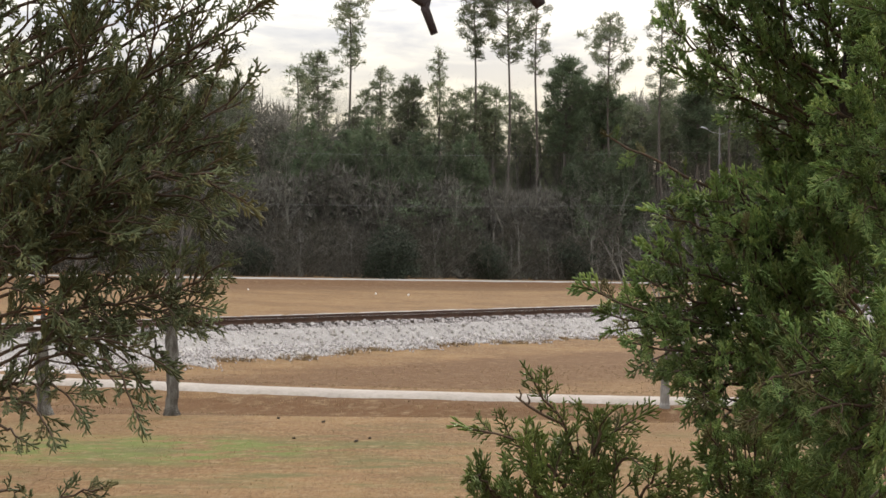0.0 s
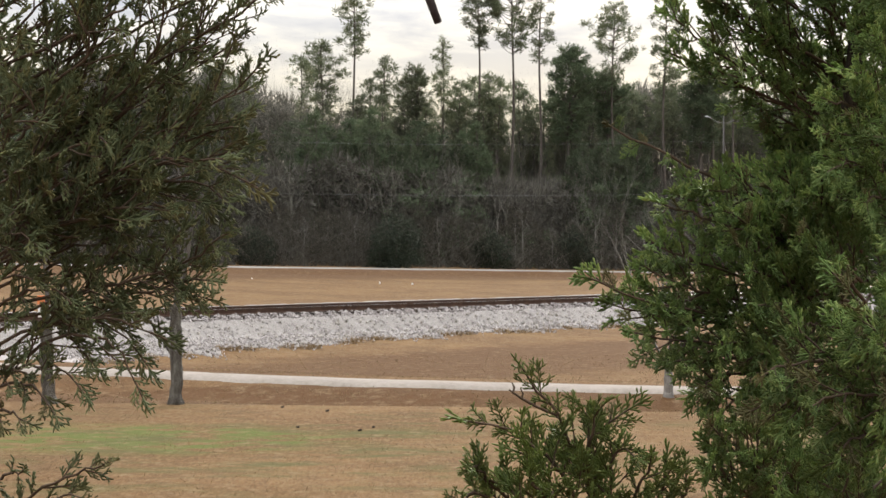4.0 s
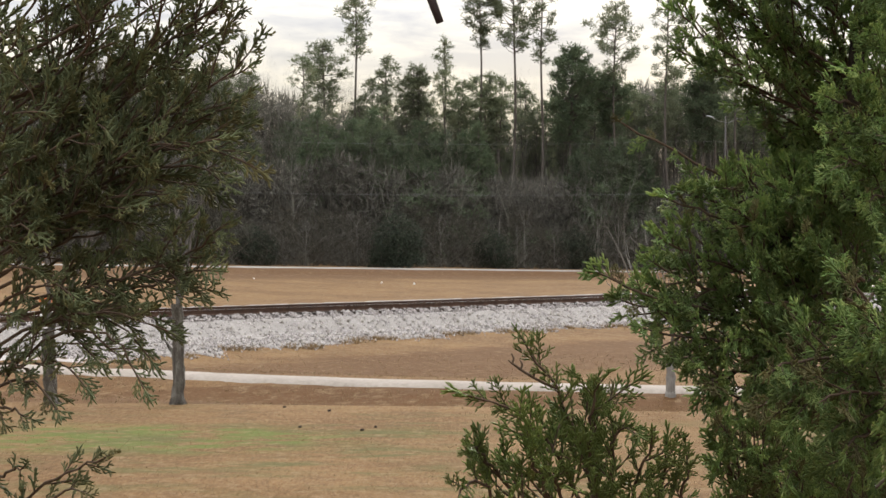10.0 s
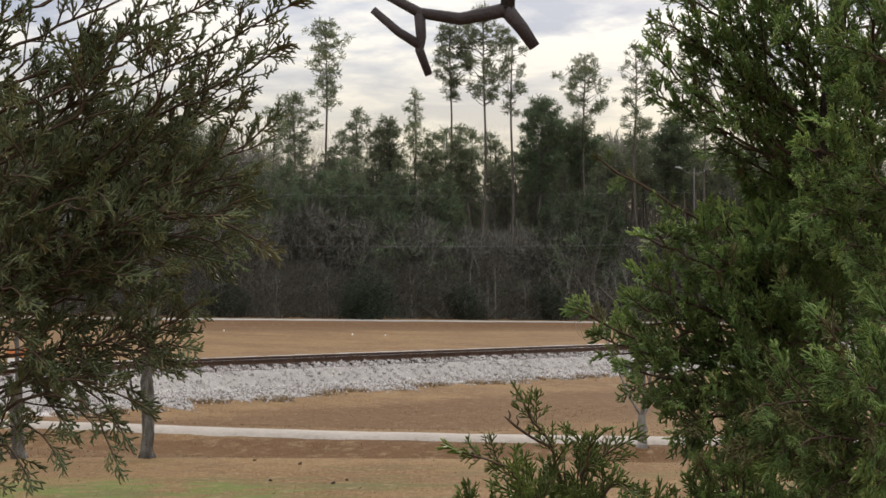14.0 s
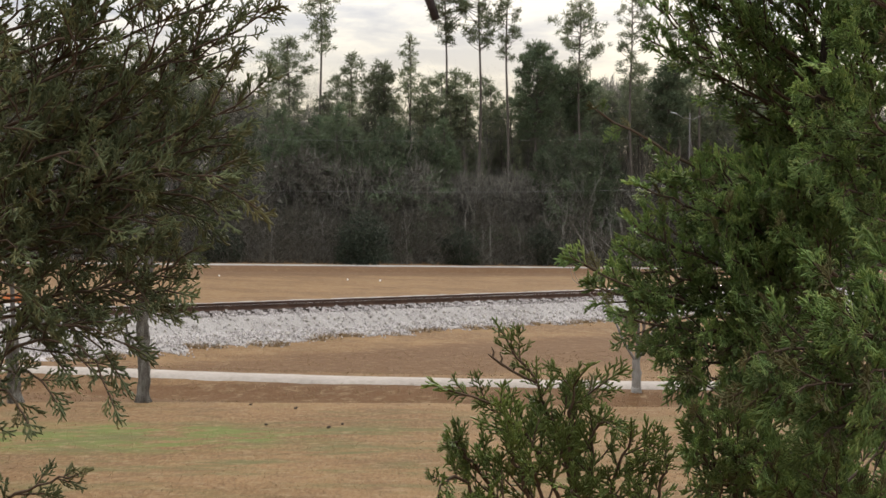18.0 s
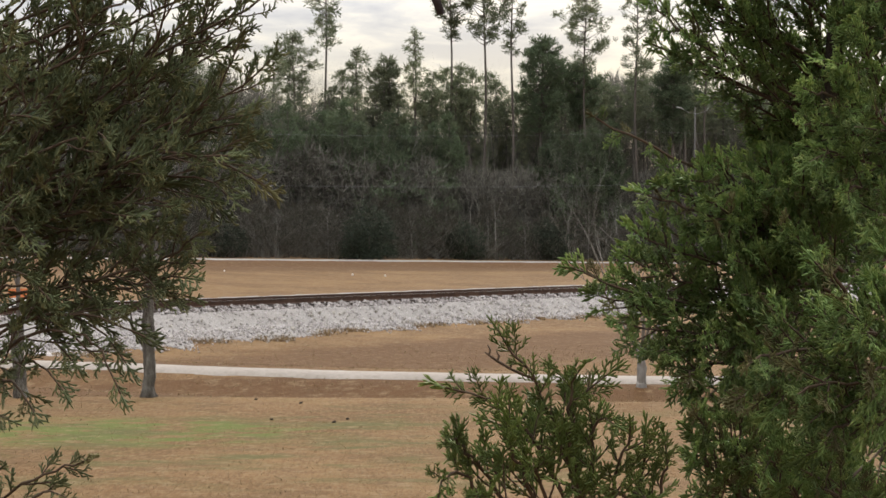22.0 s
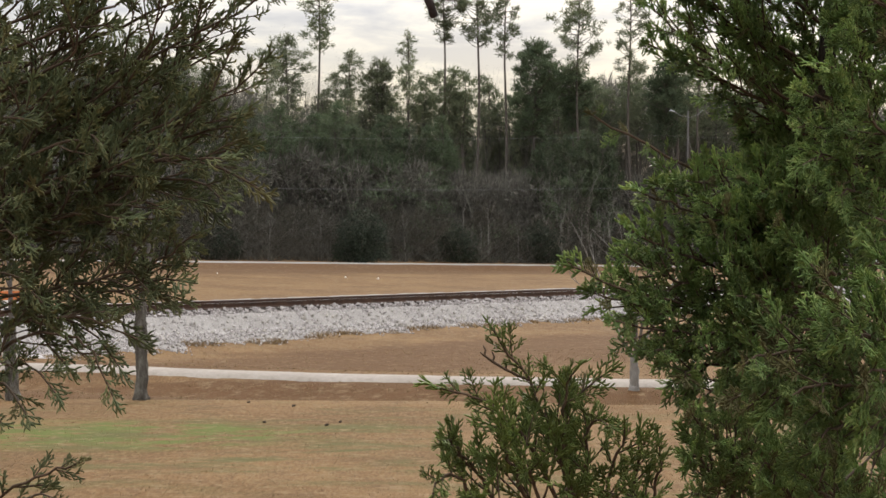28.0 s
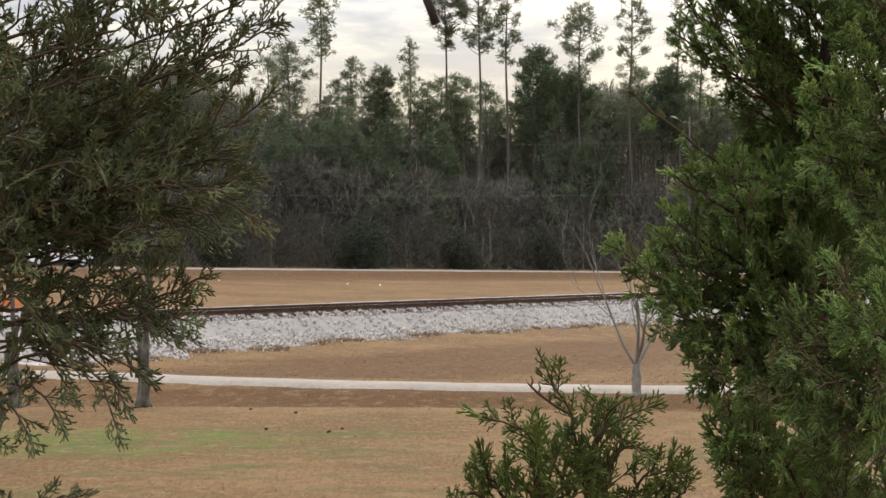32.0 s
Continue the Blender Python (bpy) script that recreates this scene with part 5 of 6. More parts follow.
def build_woods():
    for i, (x, y, h, c, w, d) in enumerate(TALL):
        pine(x, y, h, c, w, 20 + i, d, r=0.19 + 0.006 * (i % 4))
    # broad dark evergreens
    for i, (x, y, h, c, w) in enumerate(((10.1, 144.0, 22.0, 12.5, 3.1), (23.7, 145.0, 20.4, 12.0, 2.5), (14.2, 147.0, 19.8, 13.5, 2.5), (-27.0, 146.0, 19.0, 8.0, 2.8))):
        pine(x, y, h, c, w, 50 + i, 6.5, M_DARKLEAF, 0.24, label="broad dark evergreen with a dense crown")
    rnd = random.Random(77)
    # middle pines behind
    mids = [pine_meshes(16.5 + 0.9 * k, 11.0 + 0.6 * k, 1.5, 60 + k, 1.5, M_NEEDLE, 0.12) for k in range(4)]
    for i in range(150):
        x = (-52 + i * 0.9 if i < 112 else -13 + (i - 112) * 0.62) + rnd.uniform(-0.9, 0.9)
        y = 147 + 0.45 * x + rnd.uniform(-3, 8)
        if x < -12.5 and i % 3:
            continue
        s = (rnd.uniform(0.8, 1.08) if i < 112 else rnd.uniform(0.62, 0.92)) * (1.12 if x > 11.5 else 1.0)
        root = empty("pine_tree", pose(x, y, wood_z(x, y), 0, 0, rnd.uniform(0, 360)) @ Matrix.Scale(s, 4), "medium pine with a ragged narrow crown", "pine tree", "pines of the woods")
        part("trunk", mids[i % 4][0], root)
        part("crown", mids[i % 4][1], root)
    # young pines in front of them
    youngs = [pine_meshes(11.0 + k, 2.5, 1.7, 80 + k, 2.0, M_YOUNG, 0.10) for k in range(4)]
    for i in range(60):
        x = (-13 + i * 0.62 if i < 50 else -44 + (i - 50) * 3.0) + rnd.uniform(-1, 1)
        if i < 50:
            x = -14.5 + i * 0.5 if i < 32 else 10.0 + (i - 32) * 0.45
        y = 133.5 + 0.66 * x + rnd.uniform(-3, 3)
        s = rnd.uniform(0.78, 1.02)
        root = empty("pine_tree", pose(x, y, wood_z(x, y), 0, 0, rnd.uniform(0, 360)) @ Matrix.Scale(s, 4), "young dense green pine at the wood's edge", "pine tree", "young pines")
        part("trunk", youngs[i % 4][0], root)
        part("crown", youngs[i % 4][1], root)
    # leafless hardwoods
    bares = [bare_tree_mesh("crown", 12.0 + k, 30 + k, M_HARDWOOD, 0.10, 0.3, 6, 0.40, 5, 0.6, 0.7) for k in range(6)]
    for i in range(80):
        x = -50 + i * 1.22 + rnd.uniform(-1.0, 1.0)
        y = 122.5 + 0.75 * x + rnd.uniform(0, 12)
        s = rnd.uniform(0.5, 1.1)
        root = empty("bare_tree", pose(x, y, wood_z(x, y), 0, 0, rnd.uniform(0, 360)) @ Matrix.Scale(s, 4), "leafless grey-brown hardwood in the woods", "tree", "bare trees of the woods")
        part("trunk", bares[i % 6][0], root)
        part("crown", bares[i % 6][1][0], root)
    talls = [bare_tree_mesh("crown", 18.0 + k, 40 + k, M_HARDWOOD, 0.15, 0.35, 6, 0.36, 5, 0.7, 0.6) for k in range(4)]
    for i in range(72):
        x = (-40 + i * 0.95 if i < 20 else 11 + (i - 20) * 1.0 if i < 46 else -16 + (i - 46) * 1.1) + rnd.uniform(-0.7, 0.7)
        y = 147 + 0.45 * x + rnd.uniform(0, 8)
        root = empty("bare_tree", pose(x, y, wood_z(x, y), 0, 0, rnd.uniform(0, 360)) @ Matrix.Scale(rnd.uniform(0.8, 1.05), 4), "tall leafless hardwood deep in the woods", "tree", "bare trees of the woods")
        part("trunk", talls[i % 4][0], root)
        part("crown", talls[i % 4][1][0], root)
    for k, (x, y, h) in enumerate(((-13.2, 110.5, 4.6), (-3.2, 130.0, 15.0), (4.6, 123.5, 6.5), (15.5, 134.0, 6.5), (-14.6, 113.0, 7.0), (-2.6, 118.6, 5.2), (2.3, 122.4, 7.5), (4.0, 124.4, 5.0), (11.6, 129.6, 6.8), (13.6, 131.4, 5.6), (16.6, 133.4, 7.2), (-9.3, 114.2, 6.0), (7.4, 126.6, 4.6))):
        tr, cr = bare_tree_mesh("crown", h, 70 + k, M_BARK_PALE, 0.05, 0.55, 4, 0.3, 6, 0.8, 0.2)
        root = empty("bare_tree", pose(x, y, wood_z(x, y), 0, 4 - 2 * (k % 5), 50 * k), "thin pale leafless tree at the edge of the woods", "tree", "bare trees of the woods")
        part("trunk", tr, root)
        part("crown", cr[0], root)
    # understorey
    br = Shape()
    for i in range(2600):
        x = rnd.uniform(-52, 60)
        y = 119.0 + 0.78 * x + rnd.random() ** 1.3 * 12
        h = rnd.uniform(0.8, 4.5)
        p = Vector((x, y, wood_z(x, y) - 0.1))
        d = Vector((rnd.gauss(0, 0.6), rnd.gauss(0, 0.6), 1))
        for k in range(4):
            e = d + Vector((rnd.gauss(0, 0.5), rnd.gauss(0, 0.5), 0))
            br.tube([p, p + e * h * 0.5, p + (e + Vector((rnd.gauss(0, 0.3), rnd.gauss(0, 0.3), -0.1))) * h], [0.014, 0.010, 0.004], 3, 0)
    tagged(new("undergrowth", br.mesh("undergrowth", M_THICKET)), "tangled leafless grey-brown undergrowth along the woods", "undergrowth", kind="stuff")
    lv = Shape()
    for i in range(1500):
        x = rnd.uniform(-52, 60)
        y = 121 + 0.78 * x + rnd.random() * 10
        if noise.noise(Vector((x * 0.16, 7.3, 0))) < -0.1:
            continue
        p = Vector((x, y, wood_z(x, y) + rnd.random() ** 1.4 * (3.0 + 6.0 * green_at(x))))
        tuft(lv, p, rnd.uniform(0.45, 1.0), rnd, 24)
    tagged(new("evergreen_scrub", lv.mesh("evergreen_scrub", M_DARKLEAF)), "dark evergreen scrub and vines in the shade of the woods", "scrub", kind="stuff")
    # dark bushes at the edge of the wood
    for bx, by, bw, bh in ((-5.95, 112.3, 2.2, 4.9), (-16.5, 107.5, 1.5, 3.0), (1.8, 121.5, 1.8, 3.4), (9.5, 128.0, 2.0, 4.0)):
        bush = empty("evergreen_bush", pose(bx, by, wood_z(bx, by)), "dark green rounded bush by the road", "bush", "bushes by the road")
        bs = Shape()
        for i in range(int(85 * bw * bh / 2)):
            th, ph = rnd.uniform(0, 6.28), rnd.random() ** 0.6
            tuft(bs, Vector((math.cos(th) * bw * ph, math.sin(th) * bw * 0.8 * ph, rnd.uniform(0.1, bh) * (1.05 - 0.5 * ph))), 0.5, rnd, 26)
        part("crown", bs.mesh("crown", M_BUSH), bush)
        stem = Shape()
        stem.tube([Vector((0, 0, -0.1)), Vector((0.1, 0, bh * 0.55))], [0.1, 0.05], 6, 0)
        part("trunk", stem.mesh("trunk", M_BARK_PINE), bush)
    # the depth of the woods, which closes the view
    for name, mat, top, y0, k, count, size, label in (
            ("far_woods", M_HARDWOOD, 13.8, 153, 0.5, 12000, 1.3, "grey-brown depth of the leafless winter woods"),
            ("far_evergreens", M_YOUNG, 12.5, 147, 0.5, 4200, 1.1, "dull green depth of young pines in the woods"),
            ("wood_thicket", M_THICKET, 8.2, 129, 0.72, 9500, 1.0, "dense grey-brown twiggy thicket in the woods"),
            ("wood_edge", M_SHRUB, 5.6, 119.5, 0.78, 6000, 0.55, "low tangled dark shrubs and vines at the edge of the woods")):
        fw = Shape()
        for i in range(count):
            x = rnd.uniform(-62, 80)
            y = y0 + k * x + rnd.uniform(0, 9 if y0 > 135 else 6)
            h = top * (0.95 + 0.22 * noise.noise(Vector((x * 0.14, y0, top))))
            if name == "far_woods":
                h += 7.0 * ease(x, 9, 14) + 3.5 * ease(x, -14, -20)
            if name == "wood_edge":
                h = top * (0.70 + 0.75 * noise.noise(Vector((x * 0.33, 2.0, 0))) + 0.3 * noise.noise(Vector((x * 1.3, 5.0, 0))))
            q = rnd.random()
            p = Vector((x, y, wood_z(x, y) + ((0.3 + 0.7 * q) if name == "far_evergreens" else q ** 0.8) * h))
            if mat is M_YOUNG:
                if green_at(x) < 0.35:
                    continue
                tuft(fw, p, size * rnd.uniform(0.6, 1.2), rnd, 26, flat=1.0, long=0.55)
            else:
                tuft(fw, p, size * rnd.uniform(0.7, 1.3), rnd, 26, flat=1.7, long=0.75, thin=0.42)
        tagged(new(name, fw.mesh(name, mat)), label, "woods", kind="stuff")


build_woods()


# ---- along the road and on the lawn ----
def build_street_lamp():
    x, y = 21.5, 120.2
    root = empty("street_lamp", pose(x, y, wood_z(x, y)), "weathered utility pole with a curved lamp arm", "street lamp")
    s = Shape()
    s.tube([Vector((0, 0, -0.3)), Vector((0, 0, 5)), Vector((0.03, 0, 13.9))], [0.14, 0.10, 0.06], 10, 0, True)
    part("pole", s.mesh("pole", M_POLE, smooth=True), root)
    s = Shape()
    s.tube([Vector((1.3, 0, 13.95)), Vector((0.9, 0, 13.55)), Vector((0.2, -0.1, 13.3)), Vector((-0.6, -0.1, 13.45)), Vector((-1.0, -0.1, 13.7))], [0.014, 0.017, 0.018, 0.017, 0.014], 6, 0, True)
    part("lamp_arm", s.mesh("lamp_arm", M_STEEL, smooth=True), root)
    s = Shape()
    s.tube([Vector((-0.95, -0.1, 13.66)), Vector((-1.15, -0.1, 13.80)), Vector((-1.5, -0.1, 13.88)), Vector((-1.62, -0.1, 13.86))], [0.03, 0.07, 0.07, 0.03], 8, 0, True)
    part("lamp_head", s.mesh("lamp_head", M_STEEL, smooth=True), root)
    for dx, z in ((2.6, 12.0), (3.6, 9.6)):
        s = Shape()
        s.tube([Vector((0, 0, z)), Vector((dx, 0.5, 0.0))], [0.012, 0.012], 4, 0)
        part("guy_wire", s.mesh("guy_wire", M_STEEL), root)


def build_wires():
    for rate, sag, n in ((0.0245, 0.25, 0), (0.0615, 0.35, 1)):
        s = Shape()
        pts = []
        for i in range(25):
            q = i / 24
            x = -62 + 124 * q
            span = (q * 3) % 1.0
            y = 118.0 + ROAD_SLOPE * x
            pts.append(Vector((x, y, 3.6 + rate * y - sag * 4 * span * (1 - span))))
        s.tube(pts, [0.009 - 0.002 * n] * 25, 4, 0)
        tagged(new("utility_wire", s.mesh("utility_wire", M_WIRE)), "thin grey overhead wire along the road", "wire", "overhead wires")
    for i, x in enumerate((-62.0, 62.0)):
        y = 118.0 + ROAD_SLOPE * x
        root = empty("utility_pole", pose(x, y, wood_z(x, y)), "tall weathered wooden utility pole", "utility pole", "utility poles")
        s = Shape()
        s.tube([Vector((0, 0, -0.3)), Vector((0, 0, 15.0))], [0.17, 0.12], 10, 0, True)
        part("pole", s.mesh("pole", M_POLE, smooth=True), root)


def build_small_things():
    rnd = random.Random(31)
    # two white markers in the far field
    for x, y in ((-5.38, 83.6), (-3.42, 83.2), (-13.0, 83.5)):
        z = ground_z(x, y)
        s = Shape()
        k = 0.45 if x > -10 else 0.3
        s.tube([Vector((0, 0, -0.05)), Vector((0, 0, 0.05)), Vector((0, 0, 0.16 * k)), Vector((0, 0, 0.22 * k))], [0.10 * k, 0.11 * k, 0.10 * k, 0.05 * k], 10, 0, True)
        root = tagged(new("white_marker", s.mesh("white_marker", M_WHITE, smooth=True)), "small round white marker standing in the dry field", "marker", "white markers")
        root.matrix_basis = pose(x, y, z)
    # dark clods on the lawn
    for x, y in ((-2.92, 23.9), (-1.84, 23.5), (-1.62, 23.9), (-2.65, 26.1), (-3.55, 26.6)):
        s = Shape()
        for i in range(5):
            c = Vector((rnd.uniform(-.05, .05), rnd.uniform(-.05, .05), rnd.uniform(0, .03)))
            s.tube([c + Vector((0, 0, -0.03)), c, c + Vector((rnd.uniform(-.02, .02), 0, 0.04))], [0.02, 0.035, 0.01], 5, 0, True)
        ob = tagged(new("pine_cone", s.mesh("pine_cone", M_CLOD)), "small dark pine cone lying on the lawn", "pine cone", "pine cones")
        ob.matrix_basis = pose(x, y, ground_z(x, y) + 0.005, 0, 0, rnd.uniform(0, 360)) @ Matrix.Scale(0.5, 4)
    # crossing sign beside the drive
    x, y = -10.9, 36.0
    root = empty("crossing_sign", pose(x, y, ground_z(x, y), 0, 0, 12), "orange and white warning sign on a dark post beside the gravel", "sign")
    s = Shape()
    s.tube([Vector((0, 0, -0.2)), Vector((0, 0, 1.75))], [0.035, 0.03], 8, 0, True)
    part("post", s.mesh("post", M_BLACK), root)
    s = Shape()
    s.box((-0.22, -0.05, 1.12), (0.22, -0.03, 1.44))
    part("white_panel", s.mesh("white_panel", M_WHITE), root, label="plain white panel")
    s = Shape()
    s.box((-0.24, -0.055, 1.46), (0.24, -0.03, 1.68))
    part("orange_panel", s.mesh("orange_panel", M_ORANGE), root, label="faded orange panel")
    s = Shape()
    for i in range(2):
        s.box((-0.16, -0.056, 1.20 + 0.11 * i), (0.16, -0.051, 1.25 + 0.11 * i))
    part("lettering", s.mesh("lettering", M_BLACK), root)


def build_gravel_apron():
    """Pale gravel between the drive and the track bed to the west."""
    s = Shape()
    xs = [-34 + i * 0.5 for i in range(54)]
    m = 12
    for x in xs:
        y0 = drive_y(x) + 0.5
        y1 = TRACK_MID.y + (x - TRACK_MID.x) * 0.71 - 3.6
        k = ease(x, -8.0, -12.5)
        edge = y1 - (y1 - y0) * k + 0.35 * noise.noise(Vector((x * 0.9, 1, 0)))
        for i in range(m):
            y = edge + (y1 + 0.6 - edge) * i / (m - 1)
            z = ground_z(x, y) + (0.05 if 0 < i else -0.03)
            s.v.append(Vector((x, y, z + 0.012 * noise.noise(Vector((x * 3, y * 3, 0))))))
    for j in range(len(xs) - 1):
        for i in range(m - 1):
            a = j * m + i
            s.f.append((a, a + m, a + m + 1, a + 1))
            s.m.append(0)
    tagged(new("gravel_apron", s.mesh("gravel_apron", M_BALLAST, smooth=True)), "spread of pale gravel between drive and railway", "gravel", kind="structure")


def build_grass():
    rnd = random.Random(41)
    s = Shape()
    for i in range(20000):
        y = 16.5 + 26 * rnd.random() ** 1.4
        x = rnd.uniform(-0.40, 0.36) * y
        if abs(y - drive_y(x)) < 0.9 or track_side(x, y) < 3.9:
            if track_side(x, y) < 3.2 or rnd.random() < 0.75:
                continue
        if x < -7.5 and y > drive_y(x):
            continue
        if y < 28 and rnd.random() < 0.55:
            continue
        p = Vector((x, y, ground_z(x, y) - 0.01))
        tall = 0.026 if y < 28 else 0.04
        for k in range(3):
            a = rnd.uniform(0, 6.28)
            h = tall * rnd.uniform(0.6, 1.5)
            e = Vector((math.cos(a), math.sin(a), 0)) * 0.007
            o = p + Vector((rnd.uniform(-.04, .04), rnd.uniform(-.04, .04), 0))
            b = len(s.v)
            s.v += [o - e, o + e, o + Vector((rnd.uniform(-.5, .5) * h, rnd.uniform(-.5, .5) * h, h))]
            s.f.append((b, b + 1, b + 2))
            s.m.append(0)
    # tufts that creep over the toe of the ballast
    c, d = TRACK_MID, TRACK_DIR
    for i in range(3000):
        u = rnd.uniform(-18, 24)
        if noise.noise(Vector((u * 0.9, 5, 0))) + 0.5 * noise.noise(Vector((u * 3.1, 2, 0))) < -0.02:
            continue
        q = 3.42 + toe(u) + rnd.gauss(0.05, 0.24)
        x, y = c.x + d.x * u + d.y * q, c.y + d.y * u - d.x * q
        p = Vector((x, y, ground_z(x, y)))
        for k in range(7):
            a = rnd.uniform(0, 6.28)
            h = rnd.uniform(0.04, 0.14)
            e = Vector((math.cos(a), math.sin(a), 0)) * 0.014
            o = p + Vector((rnd.uniform(-.1, .1), rnd.uniform(-.1, .1), 0))
            b = len(s.v)
            s.v += [o - e, o + e, o + Vector((rnd.uniform(-.9, .9) * h, rnd.uniform(-.9, .9) * h, h))]
            s.f.append((b, b + 1, b + 2))
            s.m.append(0)
    tagged(new("dry_grass", s.mesh("dry_grass", M_BLADE)), "short dry tan grass blades over the lawn and banks", "grass", kind="stuff")


build_street_lamp()
build_wires()
build_small_things()
build_gravel_apron()
build_grass()


# ---- pickup ----
def build_truck():
    root = empty("pickup_truck", pose(0, 0, 0), "white regular-cab pickup with black grille, driving on the road", "pickup truck")
    # x forward, y to its left side, origin on the road under the middle
    body = Shape()
    body.prism([(2.58, 0.50), (2.66, 0.78), (2.62, 1.02), (2.50, 1.12), (2.20, 1.19), (1.60, 1.24), (1.25, 1.25), (-0.55, 1.25), (-0.55, 0.46), (2.2, 0.42)], -0.97, 0.97, 0, 0.04)
    part("body", body.mesh("body", M_PAINT), root)
    cab = Shape()
    cab.prism([(1.30, 1.20), (0.72, 1.76), (0.55, 1.87), (0.20, 1.92), (-0.35, 1.92), (-0.52, 1.85), (-0.62, 1.22)], -0.84, 0.84, 0, 0.06)
    part("cab", cab.mesh("cab", M_PAINT), root)
    bed = Shape()
    bed.prism([(-0.62, 0.55), (-0.62, 1.26), (-0.70, 1.30), (-2.62, 1.32), (-2.68, 1.26), (-2.66, 0.62), (-2.4, 0.55)], -0.98, 0.98, 0, 0.03)
    part("cargo_bed", bed.mesh("cargo_bed", M_PAINT), root)
    for y in (-1, 1):
        w = Shape()
        w.prism([(1.05, 1.28), (0.62, 1.70), (0.40, 1.77), (-0.36, 1.79), (-0.42, 1.28)], y * 0.845 - 0.012, y * 0.845 + 0.012, 0)
        part("side_window", w.mesh("side_window", M_GLASS), root)
        mi = Shape()
        mi.box((0.72, y * 1.02 - 0.09, 1.28), (0.84, y * 1.02 + 0.09, 1.48))
        part("mirror", mi.mesh("mirror", M_BLACK), root)
        hd = Shape()
        hd.box((1.0 - 0.98, y * 0.985 - 0.008, 0.98), (1.0 - 0.80, y * 0.985 + 0.008, 1.01))
        part("door_handle", hd.mesh("door_handle", M_BLACK), root)
        hl = Shape()
        hl.prism([(2.42, 0.86), (2.66, 0.84), (2.63, 1.05), (2.40, 1.08)], y * 0.80 - 0.175, y * 0.80 + 0.185, 0)
        part("headlight", hl.mesh("headlight", M_STEEL), root)
        tl = Shape()
        tl.box((-2.70, y * 0.90 - 0.09, 0.85), (-2.60, y * 0.90 + 0.09, 1.22))
        part("tail_light", tl.mesh("tail_light", M_RED), root)
        for x in (1.62, -1.55):
            ar = Shape()
            ar.tube([Vector((x, y * 0.80, 0.44)), Vector((x, y * 0.992, 0.44))], [0.415, 0.415], 20, 0, True)
            part("wheel_arch", ar.mesh("wheel_arch", M_BLACK), root)
            ty = Shape()
            ty.tube([Vector((0, -0.125, 0)), Vector((0, -0.11, 0)), Vector((0, 0.11, 0)), Vector((0, 0.125, 0))], [0.34, 0.385, 0.385, 0.34], 24, 0, True)
            wheel = part("wheel", ty.mesh("wheel", M_TYRE, smooth=False), root, pose(x, y * 0.90, 0.385))
            rm = Shape()
            rm.tube([Vector((0, y * 0.10, 0)), Vector((0, y * 0.131, 0)), Vector((0, y * 0.135, 0))], [0.225, 0.225, 0.12], 18, 0, True)
            part("rim", rm.mesh("rim", M_RIM), wheel)
    ws = Shape()
    ws.v = [Vector(p) for p in ((1.275, -0.74, 1.25), (1.275, 0.74, 1.25), (0.725, 0.66, 1.77), (0.725, -0.66, 1.77))]
    ws.v += [v - Vector((0.03, 0, 0.03)) for v in ws.v]
    ws.f = [(0, 1, 2, 3), (7, 6, 5, 4), (0, 4, 5, 1), (1, 5, 6, 2), (2, 6, 7, 3), (3, 7, 4, 0)]
    ws.v = [v + Vector((0.03, 0, 0.025)) for v in ws.v]
    ws.m = [0] * 6
    part("windscreen", ws.mesh("windscreen", M_GLASS), root)
    gr = Shape()
    gr.box((2.58, -0.70, 0.66), (2.69, 0.70, 1.09))
    for z in (0.80, 0.89, 0.98):
        gr.box((2.68, -0.60, z - 0.012), (2.705, 0.60, z + 0.012))
    part("grille", gr.mesh("grille", M_BLACK), root)
    bu = Shape()
    bu.box((2.45, -0.99, 0.42), (2.76, 0.99, 0.70))
    part("front_bumper", bu.mesh("front_bumper", M_BLACK), root)
    rb = Shape()
    rb.box((-2.82, -0.95, 0.48), (-2.62, 0.95, 0.66))
    part("rear_bumper", rb.mesh("rear_bumper", M_STEEL), root)
    un = Shape()
    un.box((-2.4, -0.75, 0.32), (2.3, 0.75, 0.56))
    part("underbody", un.mesh("underbody", M_BLACK), root)
    root.scale = (0.915, 0.95, 0.98)
    return root


truck = build_truck()

# how far the wind carries the branch tips: seconds, millimetres to the east, millimetres up
WIND_LEFT_A = (
    (0, -21, 0), (0.5, -9, -22), (1, -10, 8), (1.5, -8, -12), (2, -4, -1), (2.5, -8, 9), (3, -10, -6), (3.5, -12, -2),
    (5.5, -40, 20), (6, -45, 28), (6.5, -9, -24), (7, -25, -14), (7.5, -29, 10), (8, -7, -37), (8.5, -13, -10),
    (9, -8, -3), (9.5, -19, 7), (10, -19, 15), (10.5, -10, -9), (11, -12, 9), (11.5, 0, -5), (12, 1, -2), (12.5, 0, 0),
    (13, 3, -12), (13.5, 0, -12), (14, 3, 0), (14.5, 0, -8),
)
